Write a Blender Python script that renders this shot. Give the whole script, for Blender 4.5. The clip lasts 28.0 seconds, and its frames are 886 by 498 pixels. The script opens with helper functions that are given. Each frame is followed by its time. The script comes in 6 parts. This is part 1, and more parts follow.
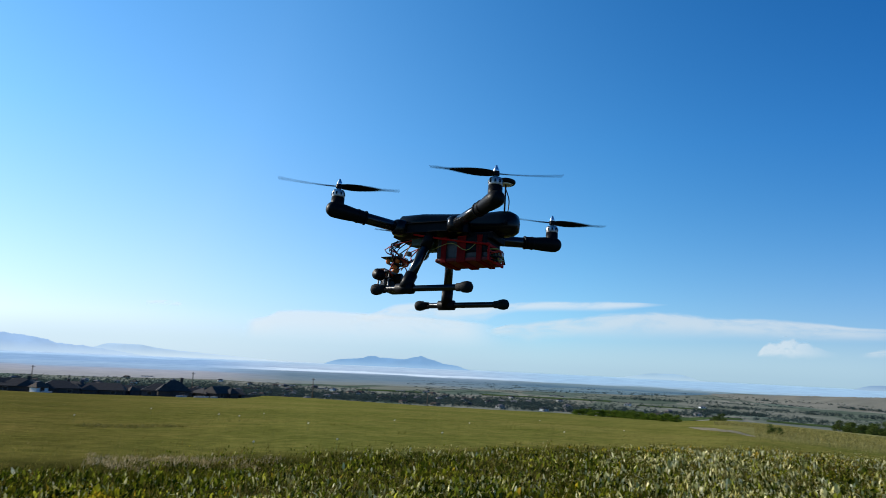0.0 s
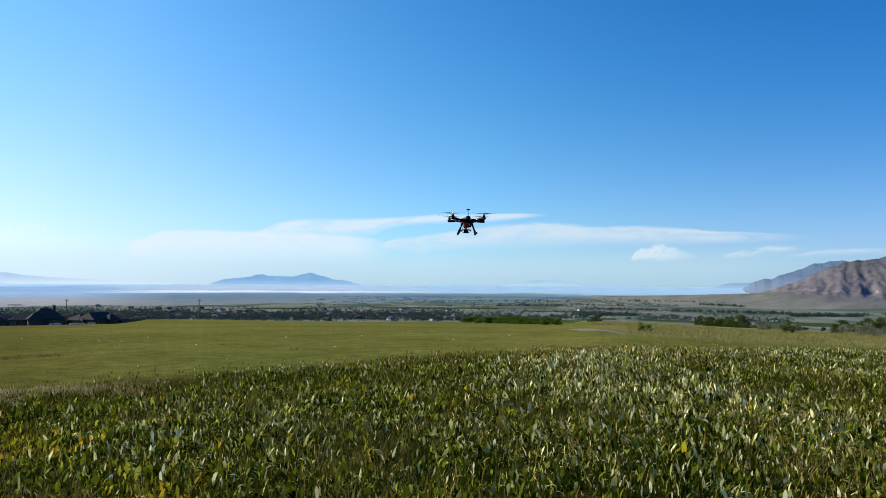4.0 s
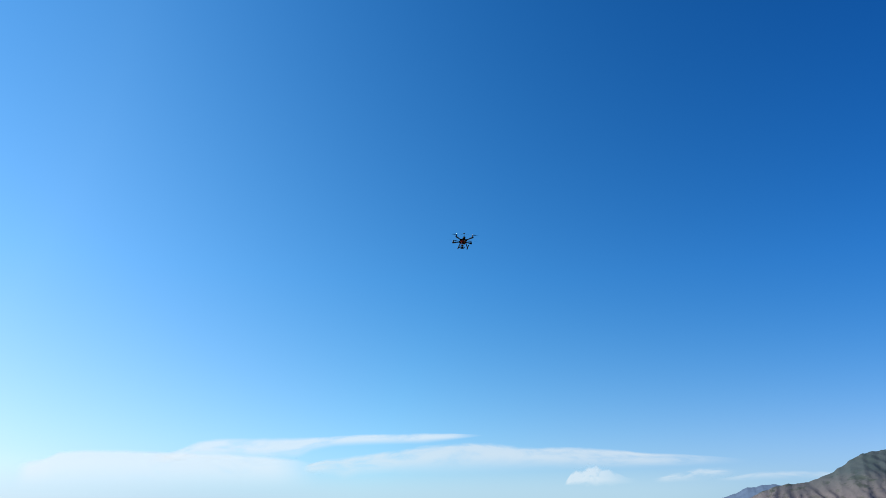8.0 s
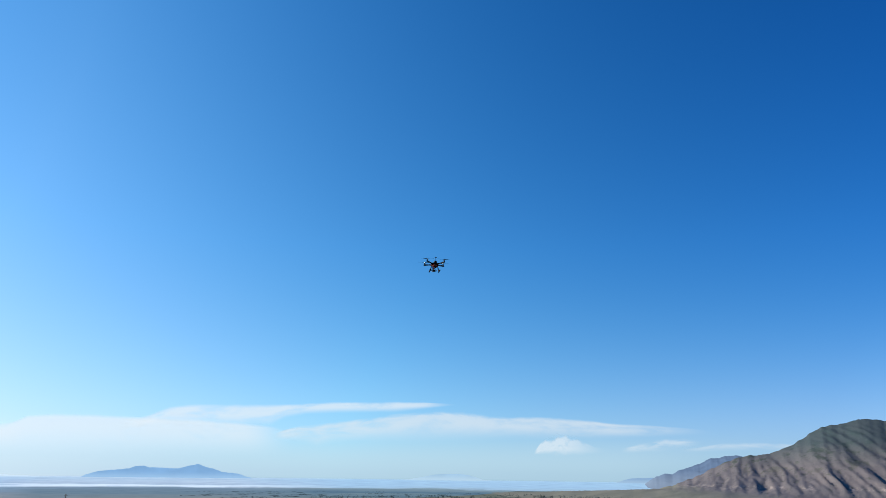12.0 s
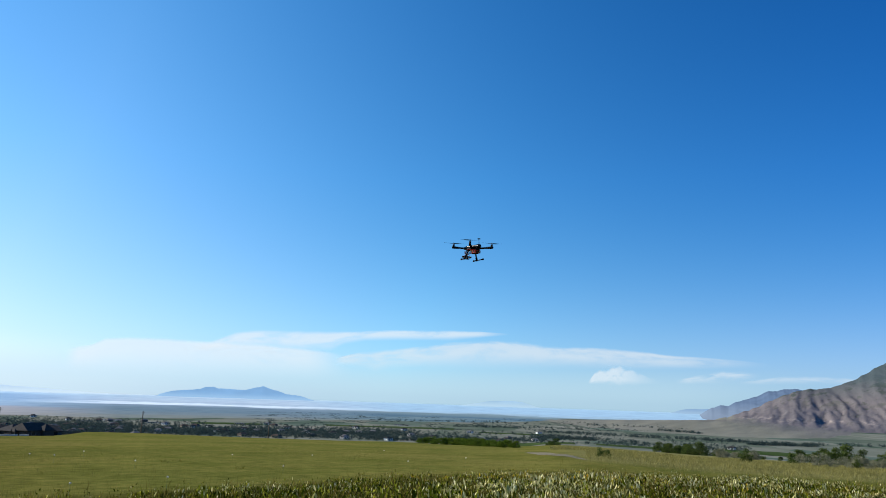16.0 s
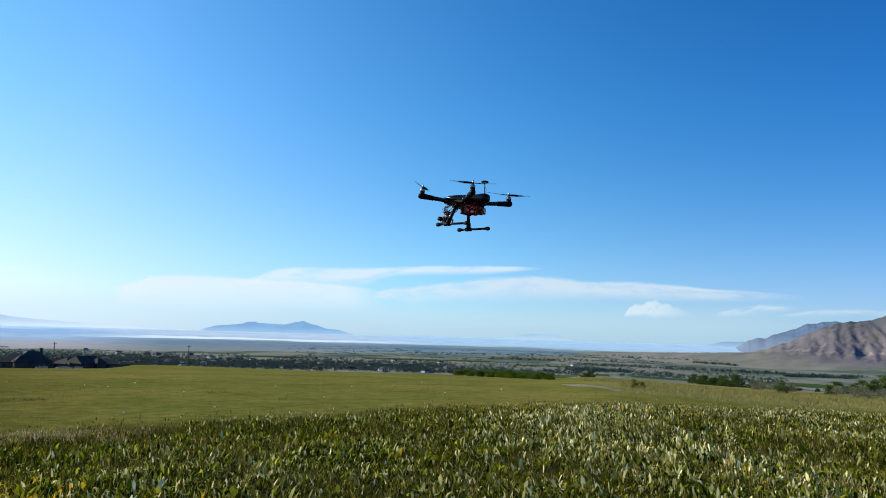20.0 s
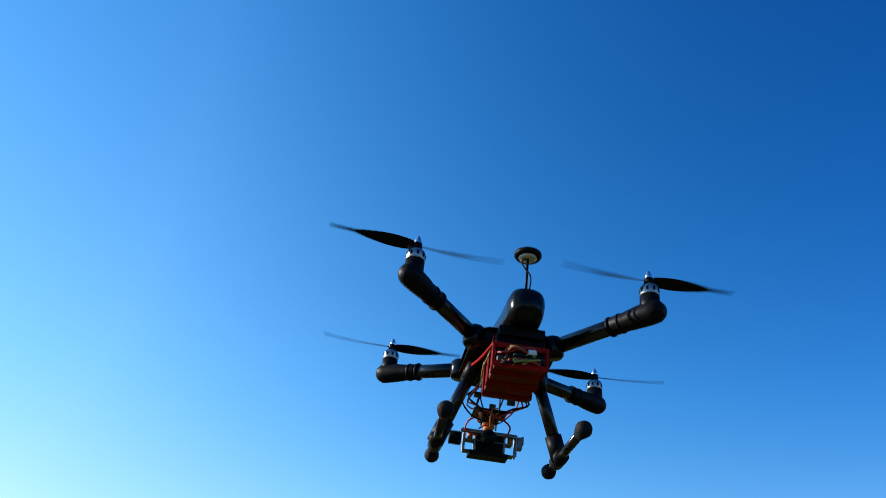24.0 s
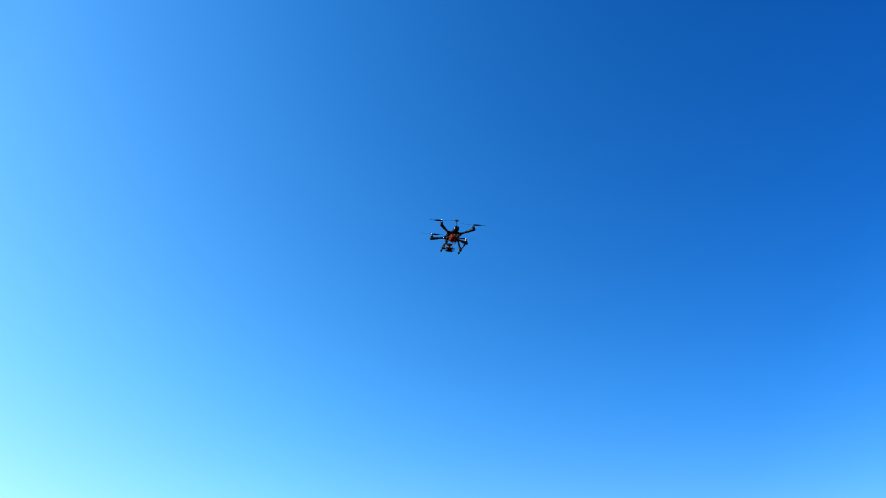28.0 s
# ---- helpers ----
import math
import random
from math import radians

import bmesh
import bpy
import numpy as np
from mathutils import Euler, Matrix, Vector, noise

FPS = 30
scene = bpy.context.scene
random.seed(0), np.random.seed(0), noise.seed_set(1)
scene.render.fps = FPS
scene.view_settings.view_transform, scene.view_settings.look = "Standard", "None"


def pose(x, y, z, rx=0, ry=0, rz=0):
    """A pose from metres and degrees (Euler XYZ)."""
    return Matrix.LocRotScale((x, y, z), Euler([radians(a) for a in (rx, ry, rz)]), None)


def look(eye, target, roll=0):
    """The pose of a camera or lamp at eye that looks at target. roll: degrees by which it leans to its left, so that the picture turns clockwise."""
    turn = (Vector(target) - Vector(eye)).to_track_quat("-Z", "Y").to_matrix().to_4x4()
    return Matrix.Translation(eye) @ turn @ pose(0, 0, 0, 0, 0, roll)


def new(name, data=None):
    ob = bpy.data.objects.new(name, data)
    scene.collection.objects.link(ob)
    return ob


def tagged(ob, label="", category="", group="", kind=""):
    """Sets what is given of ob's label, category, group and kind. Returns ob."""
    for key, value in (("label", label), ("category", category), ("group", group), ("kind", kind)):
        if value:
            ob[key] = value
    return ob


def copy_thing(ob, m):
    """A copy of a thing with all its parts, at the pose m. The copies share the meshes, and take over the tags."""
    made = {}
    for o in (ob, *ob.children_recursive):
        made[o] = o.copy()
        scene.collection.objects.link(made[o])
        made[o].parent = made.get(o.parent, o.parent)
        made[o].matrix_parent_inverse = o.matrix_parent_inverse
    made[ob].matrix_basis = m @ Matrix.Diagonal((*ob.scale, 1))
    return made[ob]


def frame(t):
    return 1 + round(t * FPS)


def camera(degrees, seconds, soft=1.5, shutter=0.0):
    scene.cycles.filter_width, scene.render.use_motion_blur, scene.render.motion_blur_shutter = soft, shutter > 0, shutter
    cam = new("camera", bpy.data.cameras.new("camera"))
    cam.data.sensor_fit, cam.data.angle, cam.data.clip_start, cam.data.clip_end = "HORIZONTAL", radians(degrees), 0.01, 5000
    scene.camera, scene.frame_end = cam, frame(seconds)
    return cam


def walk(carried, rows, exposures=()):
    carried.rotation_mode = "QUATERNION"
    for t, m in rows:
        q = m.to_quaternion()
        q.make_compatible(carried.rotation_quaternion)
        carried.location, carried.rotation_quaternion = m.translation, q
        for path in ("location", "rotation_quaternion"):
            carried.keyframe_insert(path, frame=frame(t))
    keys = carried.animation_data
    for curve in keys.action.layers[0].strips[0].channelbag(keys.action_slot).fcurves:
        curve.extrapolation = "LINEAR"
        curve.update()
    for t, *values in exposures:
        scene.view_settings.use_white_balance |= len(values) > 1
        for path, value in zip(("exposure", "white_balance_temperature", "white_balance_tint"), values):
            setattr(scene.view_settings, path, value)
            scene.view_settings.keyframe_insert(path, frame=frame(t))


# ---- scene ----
# The camera is held at eye height and follows the aircraft: seconds, azimuth, elevation and lean in degrees.
EYE = Vector((0, 0, 1.6))
PATH = [
    (0.0, -11.63, 9.09, 2.69),
    (0.5, -15.07, 7.54, 3.11),
    (1.0, -15.45, 5.59, 2.60),
    (1.5, -12.63, 4.52, 2.04),
    (2.0, -9.26, 3.02, 1.34),
    (2.5, -7.10, 0.31, 1.07),
    (4.5, -1.30, 4.08, 0.69),
    (5.0, -0.17, 6.78, 1.63),
    (5.5, 1.81, 11.46, 1.83),
    (6.0, 1.02, 15.42, 1.52),
    (6.5, 1.30, 18.32, 1.15),
    (7.0, 1.16, 19.51, 0.71),
    (7.5, 2.86, 20.02, 0.99),
    (8.0, 3.10, 19.93, 0.15),
    (8.5, 3.41, 20.21, 0.35),
    (9.0, 3.22, 20.71, 0.30),
    (9.5, 4.84, 19.68, 0.17),
    (10.0, 4.43, 18.53, 2.19),
    (10.5, 4.97, 18.40, 1.93),
    (11.0, 5.94, 18.50, 1.16),
    (11.5, 6.37, 17.52, 0.65),
    (12.0, 5.17, 17.57, 0.71),
    (12.5, 3.41, 16.63, 1.60),
    (13.0, 3.45, 15.53, 1.75),
    (13.5, 2.34, 14.09, 2.10),
    (15.5, -0.10, 12.18, 2.20),
    (16.0, 0.66, 11.88, 1.94),
    (16.5, 1.42, 11.69, 1.65),
    (17.0, 1.10, 11.29, 1.31),
    (17.5, 0.55, 10.37, 1.32),
    (18.0, 0.07, 9.80, 1.86),
    (18.5, -0.35, 9.02, 1.92),
    (19.0, -0.17, 7.82, 1.39),
    (19.5, -0.81, 7.02, 1.58),
    (20.0, -1.99, 6.56, 1.72),
    (20.5, -3.66, 5.84, 2.25),
    (22.5, -2.67, 18.43, 2.08),
    (22.9, -2.00, 23.95, 1.90),
    (23.0, -1.90, 25.30, 1.90),
    (23.5, -1.30, 30.50, 1.60),
    (24.0, -0.80, 29.50, 1.50),
    (24.5, 0.60, 24.10, 1.40),
    (25.0, 5.14, 18.49, 0.26),
    (25.5, 7.69, 15.21, -0.04),
    (26.0, 8.17, 20.99, 0.37),
    (26.2, 8.40, 24.00, 0.60),
    (26.5, 8.20, 28.00, 0.60),
    (27.0, 9.80, 32.00, 0.80),
    (27.5, 11.60, 33.00, 1.00),
    (28.0, 14.00, 29.50, 1.00),
]


def aim(az, el):
    a, e = radians(az), radians(el)
    return Vector((math.sin(a) * math.cos(e), math.cos(a) * math.cos(e), math.sin(e)))


EXPOSURES = [(0, 0.18), (2.0, 0.16), (4.5, 0.31), (13, 0.25), (20.5, 0.32), (22.5, 0.28), (23, 0.27), (23.5, 0.39), (24, 0.54), (25, 0.49), (26, 0.38), (26.6, 0.40), (27, 0.52), (28, 0.92)]
cam = camera(64.14, 28.0, soft=0.45, shutter=0.3)
walk(cam, [(t, look(EYE, EYE + 10 * aim(az, el), roll)) for t, az, el, roll in PATH], EXPOSURES)

# ---- light ----
SUN_AZ, SUN_EL = -78.0, 24.0
world = bpy.data.worlds.new("sky")
scene.world = world
world.use_nodes = True
wn = world.node_tree
sky = wn.nodes.new("ShaderNodeTexSky")
sky.sky_type, sky.sun_disc = "NISHITA", False
sky.sun_elevation, sky.sun_rotation = radians(SUN_EL), radians(SUN_AZ)
sky.altitude, sky.air_density, sky.dust_density, sky.ozone_density = 1400, 1.0, 0.6, 3.0
back = wn.nodes["Background"]
back.inputs["Strength"].default_value = 0.10


def world_math(op, a, c=0.0, e=0.0, clamp=None):
    q = wn.nodes.new("ShaderNodeMath")
    q.operation = op
    for s, v in zip(q.inputs, (a, c, e)):
        if isinstance(v, (int, float)):
            s.default_value = v
        else:
            wn.links.new(v, s)
    return q.outputs[0]


def deep_blue():
    """Clear, dry evening air: deeper and bluer away from the sun and overhead, pale towards the horizon."""
    way = wn.nodes.new("ShaderNodeTexCoord").outputs["Generated"]
    dot = wn.nodes.new("ShaderNodeVectorMath")
    dot.operation = "DOT_PRODUCT"
    wn.links.new(way, dot.inputs[0])
    dot.inputs[1].default_value = aim(SUN_AZ, SUN_EL)
    near = world_math("MINIMUM", world_math("MAXIMUM", dot.outputs["Value"], -0.3), 0.68)
    split = wn.nodes.new("ShaderNodeSeparateXYZ")
    wn.links.new(way, split.inputs[0])
    high = world_math("MINIMUM", world_math("MAXIMUM", split.outputs["Z"], 0.0), 0.75)
    low = world_math("EXPONENT", world_math("MULTIPLY", high, -1 / 0.06))
    wide = world_math("EXPONENT", world_math("MULTIPLY", high, -1 / 0.2))
    glare = world_math("MULTIPLY", wide, world_math("MAXIMUM", world_math("SUBTRACT", near, 0.25), 0.0))
    flank = world_math("MULTIPLY", high, near)
    away = world_math("MULTIPLY", wide, world_math("MAXIMUM", world_math("SUBTRACT", 0.25, near), 0.0))
    east = world_math("MULTIPLY", away, low)
    zenith = world_math("MAXIMUM", world_math("SUBTRACT", high, 0.3), 0.0)
    rgb = wn.nodes.new("ShaderNodeSeparateColor")
    wn.links.new(sky.outputs["Color"], rgb.inputs[0])
    joined = wn.nodes.new("ShaderNodeCombineColor")
    for k, (base, sunward, upward, level, bright, side, over, shade, haze) in enumerate(((-0.22, 1.71, -4.09, -0.64, -1.65, 2.1, 0.9, 2.5, -1.5), (0.095, 0.61, -0.61, -0.26, -1.1, 0.95, -0.35, 0.15, 0.0), (0.215, 0.10, 0.487, 0.23, -0.45, 0.7, -0.75, -0.25, 0.05))):
        power = world_math("MULTIPLY_ADD", near, sunward, base)
        power = world_math("MULTIPLY_ADD", high, upward, power)
        power = world_math("MULTIPLY_ADD", low, level, power)
        power = world_math("MULTIPLY_ADD", glare, bright, power)
        power = world_math("MULTIPLY_ADD", flank, side, power)
        power = world_math("MULTIPLY_ADD", zenith, over, power)
        power = world_math("MULTIPLY_ADD", away, shade, power)
        power = world_math("MULTIPLY_ADD", east, haze, power)
        wn.links.new(world_math("MULTIPLY", rgb.outputs[k], world_math("EXPONENT", power)), joined.inputs[k])
    wn.links.new(joined.outputs[0], back.inputs["Color"])


deep_blue()
sun = new("sun", bpy.data.lights.new("sun", "SUN"))
sun.data.energy, sun.data.angle, sun.data.color = 5.0, radians(0.5), (1.0, 0.93, 0.82)
sun.matrix_world = look(Vector((0, 0, 60)), Vector((0, 0, 60)) - aim(SUN_AZ, SUN_EL))


# ---- materials ----
def shader(name):
    m = bpy.data.materials.new(name)
    m.use_nodes = True
    m.node_tree.nodes["Principled BSDF"].inputs["Specular IOR Level"].default_value = 0.35
    return m, m.node_tree.nodes, m.node_tree.links, m.node_tree.nodes["Principled BSDF"]


def ramp(nodes, stops):
    r = nodes.new("ShaderNodeValToRGB")
    e = r.color_ramp.elements
    while len(e) < len(stops):
        e.new(0.5)
    for k, (at, c) in enumerate(stops):
        e[k].position, e[k].color = at, (*c, 1)
    return r


def noise_node(nodes, links, vec, scale, detail=4.0, rough=0.55):
    n = nodes.new("ShaderNodeTexNoise")
    n.inputs["Scale"].default_value, n.inputs["Detail"].default_value = scale, detail
    n.inputs["Roughness"].default_value = rough
    links.new(vec, n.inputs["Vector"])
    return n


def mixed(nodes, links, fac, a, b, mode="MIX"):
    m = nodes.new("ShaderNodeMix")
    m.data_type, m.blend_type = "RGBA", mode
    for socket, value in ((m.inputs["Factor"], fac), (m.inputs[6], a), (m.inputs[7], b)):
        if isinstance(value, (int, float)):
            socket.default_value = value
        elif isinstance(value, tuple):
            socket.default_value = (*value, 1)
        else:
            links.new(value, socket)
    return m.outputs[2]


def plain(name, c1, c2, scale, rough=0.5, metal=0.0, bump=0.0, fine=6.0, spec=0.35, space="Object"):
    """A surface that wavers between two colours at two scales, with fine relief."""
    m, nodes, links, b = shader(name)
    tc = nodes.new("ShaderNodeTexCoord")
    vec = tc.outputs[space]
    n1 = noise_node(nodes, links, vec, scale)
    n2 = noise_node(nodes, links, vec, scale * fine, 3.0)
    r1 = ramp(nodes, [(0.35, c1), (0.65, c2)])
    links.new(n1.outputs["Fac"], r1.inputs["Fac"])
    r2 = ramp(nodes, [(0.3, (0.8, 0.8, 0.8)), (0.7, (1.15, 1.15, 1.15))])
    links.new(n2.outputs["Fac"], r2.inputs["Fac"])
    links.new(mixed(nodes, links, 1.0, r1.outputs["Color"], r2.outputs["Color"], "MULTIPLY"), b.inputs["Base Color"])
    rr = nodes.new("ShaderNodeMapRange")
    rr.inputs["To Min"].default_value, rr.inputs["To Max"].default_value = rough * 0.85, min(1, rough * 1.2)
    links.new(n2.outputs["Fac"], rr.inputs["Value"])
    links.new(rr.outputs["Result"], b.inputs["Roughness"])
    b.inputs["Metallic"].default_value, b.inputs["Specular IOR Level"].default_value = metal, spec
    if bump:
        bp = nodes.new("ShaderNodeBump")
        bp.inputs["Strength"].default_value, bp.inputs["Distance"].default_value = bump, 0.01
        links.new(n2.outputs["Fac"], bp.inputs["Height"])
        links.new(bp.outputs["Normal"], b.inputs["Normal"])
    return m


def leafy(name, stops, rough=0.45, through_light=0.35, spec=0.5, turning=0.0):
    """Foliage: each blade or leaf takes its own tone from the stops and lets some light through."""
    m, nodes, links, b = shader(name)
    g = nodes.new("ShaderNodeNewGeometry")
    r = ramp(nodes, stops)
    links.new(g.outputs["Random Per Island"], r.inputs["Fac"])
    n = noise_node(nodes, links, g.outputs["Position"], 0.35, 3.0)
    v = ramp(nodes, [(0.3, (0.7, 0.72, 0.7)), (0.7, (1.2, 1.18, 1.1))])
    links.new(n.outputs["Fac"], v.inputs["Fac"])
    colour = mixed(nodes, links, 1.0, r.outputs["Color"], v.outputs["Color"], "MULTIPLY")
    clump = noise_node(nodes, links, g.outputs["Position"], 2.6, 3.0)
    cr = ramp(nodes, [(0.34, (0.62, 0.66, 0.6)), (0.66, (1.35, 1.3, 1.2))])
    links.new(clump.outputs["Fac"], cr.inputs["Fac"])
    colour = mixed(nodes, links, 1.0, colour, cr.outputs["Color"], "MULTIPLY")
    if turning:
        patches = noise_node(nodes, links, g.outputs["Position"], 0.55, 4.0, 0.6)
        q = nodes.new("ShaderNodeMapRange")
        q.inputs["From Min"].default_value, q.inputs["From Max"].default_value, q.inputs["To Max"].default_value = 0.52, 0.70, turning
        links.new(patches.outputs["Fac"], q.inputs["Value"])
        colour = mixed(nodes, links, q.outputs["Result"], colour, (0.215, 0.185, 0.012))
    links.new(colour, b.inputs["Base Color"])
    b.inputs["Roughness"].default_value, b.inputs["Specular IOR Level"].default_value = rough, spec
    t = nodes.new("ShaderNodeBsdfTranslucent")
    links.new(colour, t.inputs["Color"])
    mx = nodes.new("ShaderNodeMixShader")
    mx.inputs["Fac"].default_value = through_light
    links.new(b.outputs["BSDF"], mx.inputs[1])
    links.new(t.outputs["BSDF"], mx.inputs[2])
    links.new(mx.outputs["Shader"], nodes["Material Output"].inputs["Surface"])
    return m


def land_material():
    """Meadow near by, farmland on the valley floor; the attribute 'valley' tells them apart."""
    m, nodes, links, b = shader("land")
    g = nodes.new("ShaderNodeNewGeometry")
    pos = g.outputs["Position"]
    big, small = noise_node(nodes, links, pos, 0.03, 5.0), noise_node(nodes, links, pos, 1.4, 6.0, 0.7)
    meadow = ramp(nodes, [(0.32, (0.130, 0.132, 0.030)), (0.5, (0.168, 0.158, 0.037)), (0.68, (0.212, 0.184, 0.050))])
    links.new(big.outputs["Fac"], meadow.inputs["Fac"])
    patch = noise_node(nodes, links, pos, 0.22, 5.0, 0.65)
    turf = ramp(nodes, [(0.34, (0.77, 0.84, 0.75)), (0.50, (1, 1, 1)), (0.66, (1.18, 1.10, 1.16))])
    links.new(patch.outputs["Fac"], turf.inputs["Fac"])
    grain = ramp(nodes, [(0.32, (0.6, 0.64, 0.58)), (0.68, (1.32, 1.28, 1.2))])
    links.new(small.outputs["Fac"], grain.inputs["Fac"])
    near = mixed(nodes, links, 1.0, meadow.outputs["Color"], turf.outputs["Color"], "MULTIPLY")
    near = mixed(nodes, links, 1.0, near, grain.outputs["Color"], "MULTIPLY")
    # western meadow browned and darkened in the colour, standing in for backlit grass
    sunward_dim_at = nodes.new("ShaderNodeAttribute")
    sunward_dim_at.attribute_name = "sunward_dim"
    near = mixed(nodes, links, sunward_dim_at.outputs["Fac"], near, mixed(nodes, links, 1.0, near, (0.80, 0.72, 0.76), "MULTIPLY"))
    dry_at = nodes.new("ShaderNodeAttribute")
    dry_at.attribute_name = "dry"
    straw = ramp(nodes, [(0.35, (0.190, 0.176, 0.056)), (0.65, (0.255, 0.22, 0.082))])
    links.new(patch.outputs["Fac"], straw.inputs["Fac"])
    near = mixed(nodes, links, dry_at.outputs["Fac"], near, straw.outputs["Color"])
    mp = nodes.new("ShaderNodeMapping")
    mp.inputs["Rotation"].default_value = (0, 0, radians(12))
    mp.inputs["Scale"].default_value = (0.011, 0.0055, 0.0)
    links.new(pos, mp.inputs["Vector"])
    cells = nodes.new("ShaderNodeTexVoronoi")
    cells.distance = "CHEBYCHEV"
    cells.inputs["Scale"].default_value = 1.0
    links.new(mp.outputs["Vector"], cells.inputs["Vector"])
    sep = nodes.new("ShaderNodeSeparateColor")
    links.new(cells.outputs["Color"], sep.inputs["Color"])
    # field colours greyed towards blue, with distance haze in the base colour
    farm = ramp(nodes, [(0.0, (0.245, 0.238, 0.185)), (0.25, (0.172, 0.188, 0.142)), (0.45, (0.270, 0.252, 0.198)),
                        (0.60, (0.095, 0.130, 0.092)), (0.75, (0.225, 0.222, 0.170)), (0.88, (0.132, 0.164, 0.126))])
    links.new(sep.outputs["Red"], farm.inputs["Fac"])
    scrub = noise_node(nodes, links, pos, 0.012, 6.0, 0.65)
    sr = ramp(nodes, [(0.35, (0.6, 0.68, 0.62)), (0.65, (1.15, 1.12, 1.1))])
    links.new(scrub.outputs["Fac"], sr.inputs["Fac"])
    far = mixed(nodes, links, 1.0, farm.outputs["Color"], sr.outputs["Color"], "MULTIPLY")
    at = nodes.new("ShaderNodeAttribute")
    at.attribute_name = "valley"
    soil_shade_at = nodes.new("ShaderNodeAttribute")
    soil_shade_at.attribute_name = "soil"
    # soil under the plants; shade between leaves is put into its colour
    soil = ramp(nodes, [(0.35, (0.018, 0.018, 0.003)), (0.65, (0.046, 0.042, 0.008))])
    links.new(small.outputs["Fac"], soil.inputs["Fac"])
    near = mixed(nodes, links, soil_shade_at.outputs["Fac"], near, soil.outputs["Color"])
    links.new(mixed(nodes, links, at.outputs["Fac"], near, far), b.inputs["Base Color"])
    b.inputs["Roughness"].default_value, b.inputs["Specular IOR Level"].default_value = 1.0, 0.0
    bp = nodes.new("ShaderNodeBump")
    bp.inputs["Strength"].default_value, bp.inputs["Distance"].default_value = 0.6, 0.08
    links.new(small.outputs["Fac"], bp.inputs["Height"])
    links.new(bp.outputs["Normal"], b.inputs["Normal"])
    return m


def mountain_material():
    """Dry grass and rock: scrub in the hollows and on top, pale outcrops along an old shoreline, a smooth fan below."""
    m, nodes, links, b = shader("dry_mountain")
    pos = nodes.new("ShaderNodeNewGeometry").outputs["Position"]

    def along_axis(axis):
        d = nodes.new("ShaderNodeVectorMath")
        d.operation = "DOT_PRODUCT"
        links.new(pos, d.inputs[0])
        d.inputs[1].default_value = axis
        return d.outputs["Value"]

    def span(value, lo, hi, top=1.0):
        q = nodes.new("ShaderNodeMapRange")
        q.inputs["From Min"].default_value, q.inputs["From Max"].default_value, q.inputs["To Max"].default_value = lo, hi, top
        links.new(value, q.inputs["Value"])
        return q.outputs["Result"]

    def times(a, c, op="MULTIPLY"):
        q = nodes.new("ShaderNodeMath")
        q.operation = op
        for s, v in zip(q.inputs, (a, c)):
            if isinstance(v, (int, float)):
                s.default_value = v
            else:
                links.new(v, s)
        return q.outputs[0]

    across, height, back_way = along_axis((0.85, -0.53, 0)), along_axis((0, 0, 1)), along_axis((0.08, 0.13, 0))
    grid = nodes.new("ShaderNodeCombineXYZ")
    for s, v in zip(grid.inputs, (across, times(height, 1.3), back_way)):
        links.new(v, s)
    vec = grid.outputs["Vector"]
    n1, n2, n3 = noise_node(nodes, links, vec, 0.011, 6.0, 0.62), noise_node(nodes, links, vec, 0.05, 6.0, 0.7), noise_node(nodes, links, vec, 0.022, 5.0, 0.6)
    rock = ramp(nodes, [(0.34, (0.124, 0.108, 0.106)), (0.5, (0.150, 0.130, 0.126)), (0.66, (0.176, 0.150, 0.143))])
    links.new(n1.outputs["Fac"], rock.inputs["Fac"])
    spots = ramp(nodes, [(0.34, (0.62, 0.68, 0.6)), (0.45, (1, 1, 1)), (0.68, (1.18, 1.14, 1.1))])
    links.new(n2.outputs["Fac"], spots.inputs["Fac"])
    stone = mixed(nodes, links, 1.0, rock.outputs["Color"], spots.outputs["Color"], "MULTIPLY")
    brush = times(span(n3.outputs["Fac"], 0.52, 0.60, 0.85), span(height, -10, 60))
    stone = mixed(nodes, links, brush, stone, (0.060, 0.066, 0.040))
    crown = span(times(times(n2.outputs["Fac"], 90), height, "ADD"), 70, 165, 0.85)
    stone = mixed(nodes, links, crown, stone, (0.044, 0.066, 0.068))
    shore = times(times(span(height, -29, -26), span(height, -18, -23)), times(span(n2.outputs["Fac"], 0.47, 0.58, 0.7), span(n3.outputs["Fac"], 0.48, 0.56)))
    stone = mixed(nodes, links, shore, stone, (0.42, 0.34, 0.28))
    fan = ramp(nodes, [(0.36, (0.185, 0.174, 0.122)), (0.64, (0.25, 0.23, 0.165))])
    links.new(n3.outputs["Fac"], fan.inputs["Fac"])
    drop = times(times(times(across, 280, "ADD"), 0, "MAXIMUM"), 0.066)
    foot = span(times(times(times(n2.outputs["Fac"], 8), height, "ADD"), drop, "ADD"), -20, -28)
    links.new(mixed(nodes, links, foot, stone, fan.outputs["Color"]), b.inputs["Base Color"])
    b.inputs["Roughness"].default_value, b.inputs["Specular IOR Level"].default_value = 0.95, 0.1
    bp = nodes.new("ShaderNodeBump")
    bp.inputs["Strength"].default_value, bp.inputs["Distance"].default_value = 0.5, 4.0
    links.new(n2.outputs["Fac"], bp.inputs["Height"])
    links.new(bp.outputs["Normal"], b.inputs["Normal"])
    return m


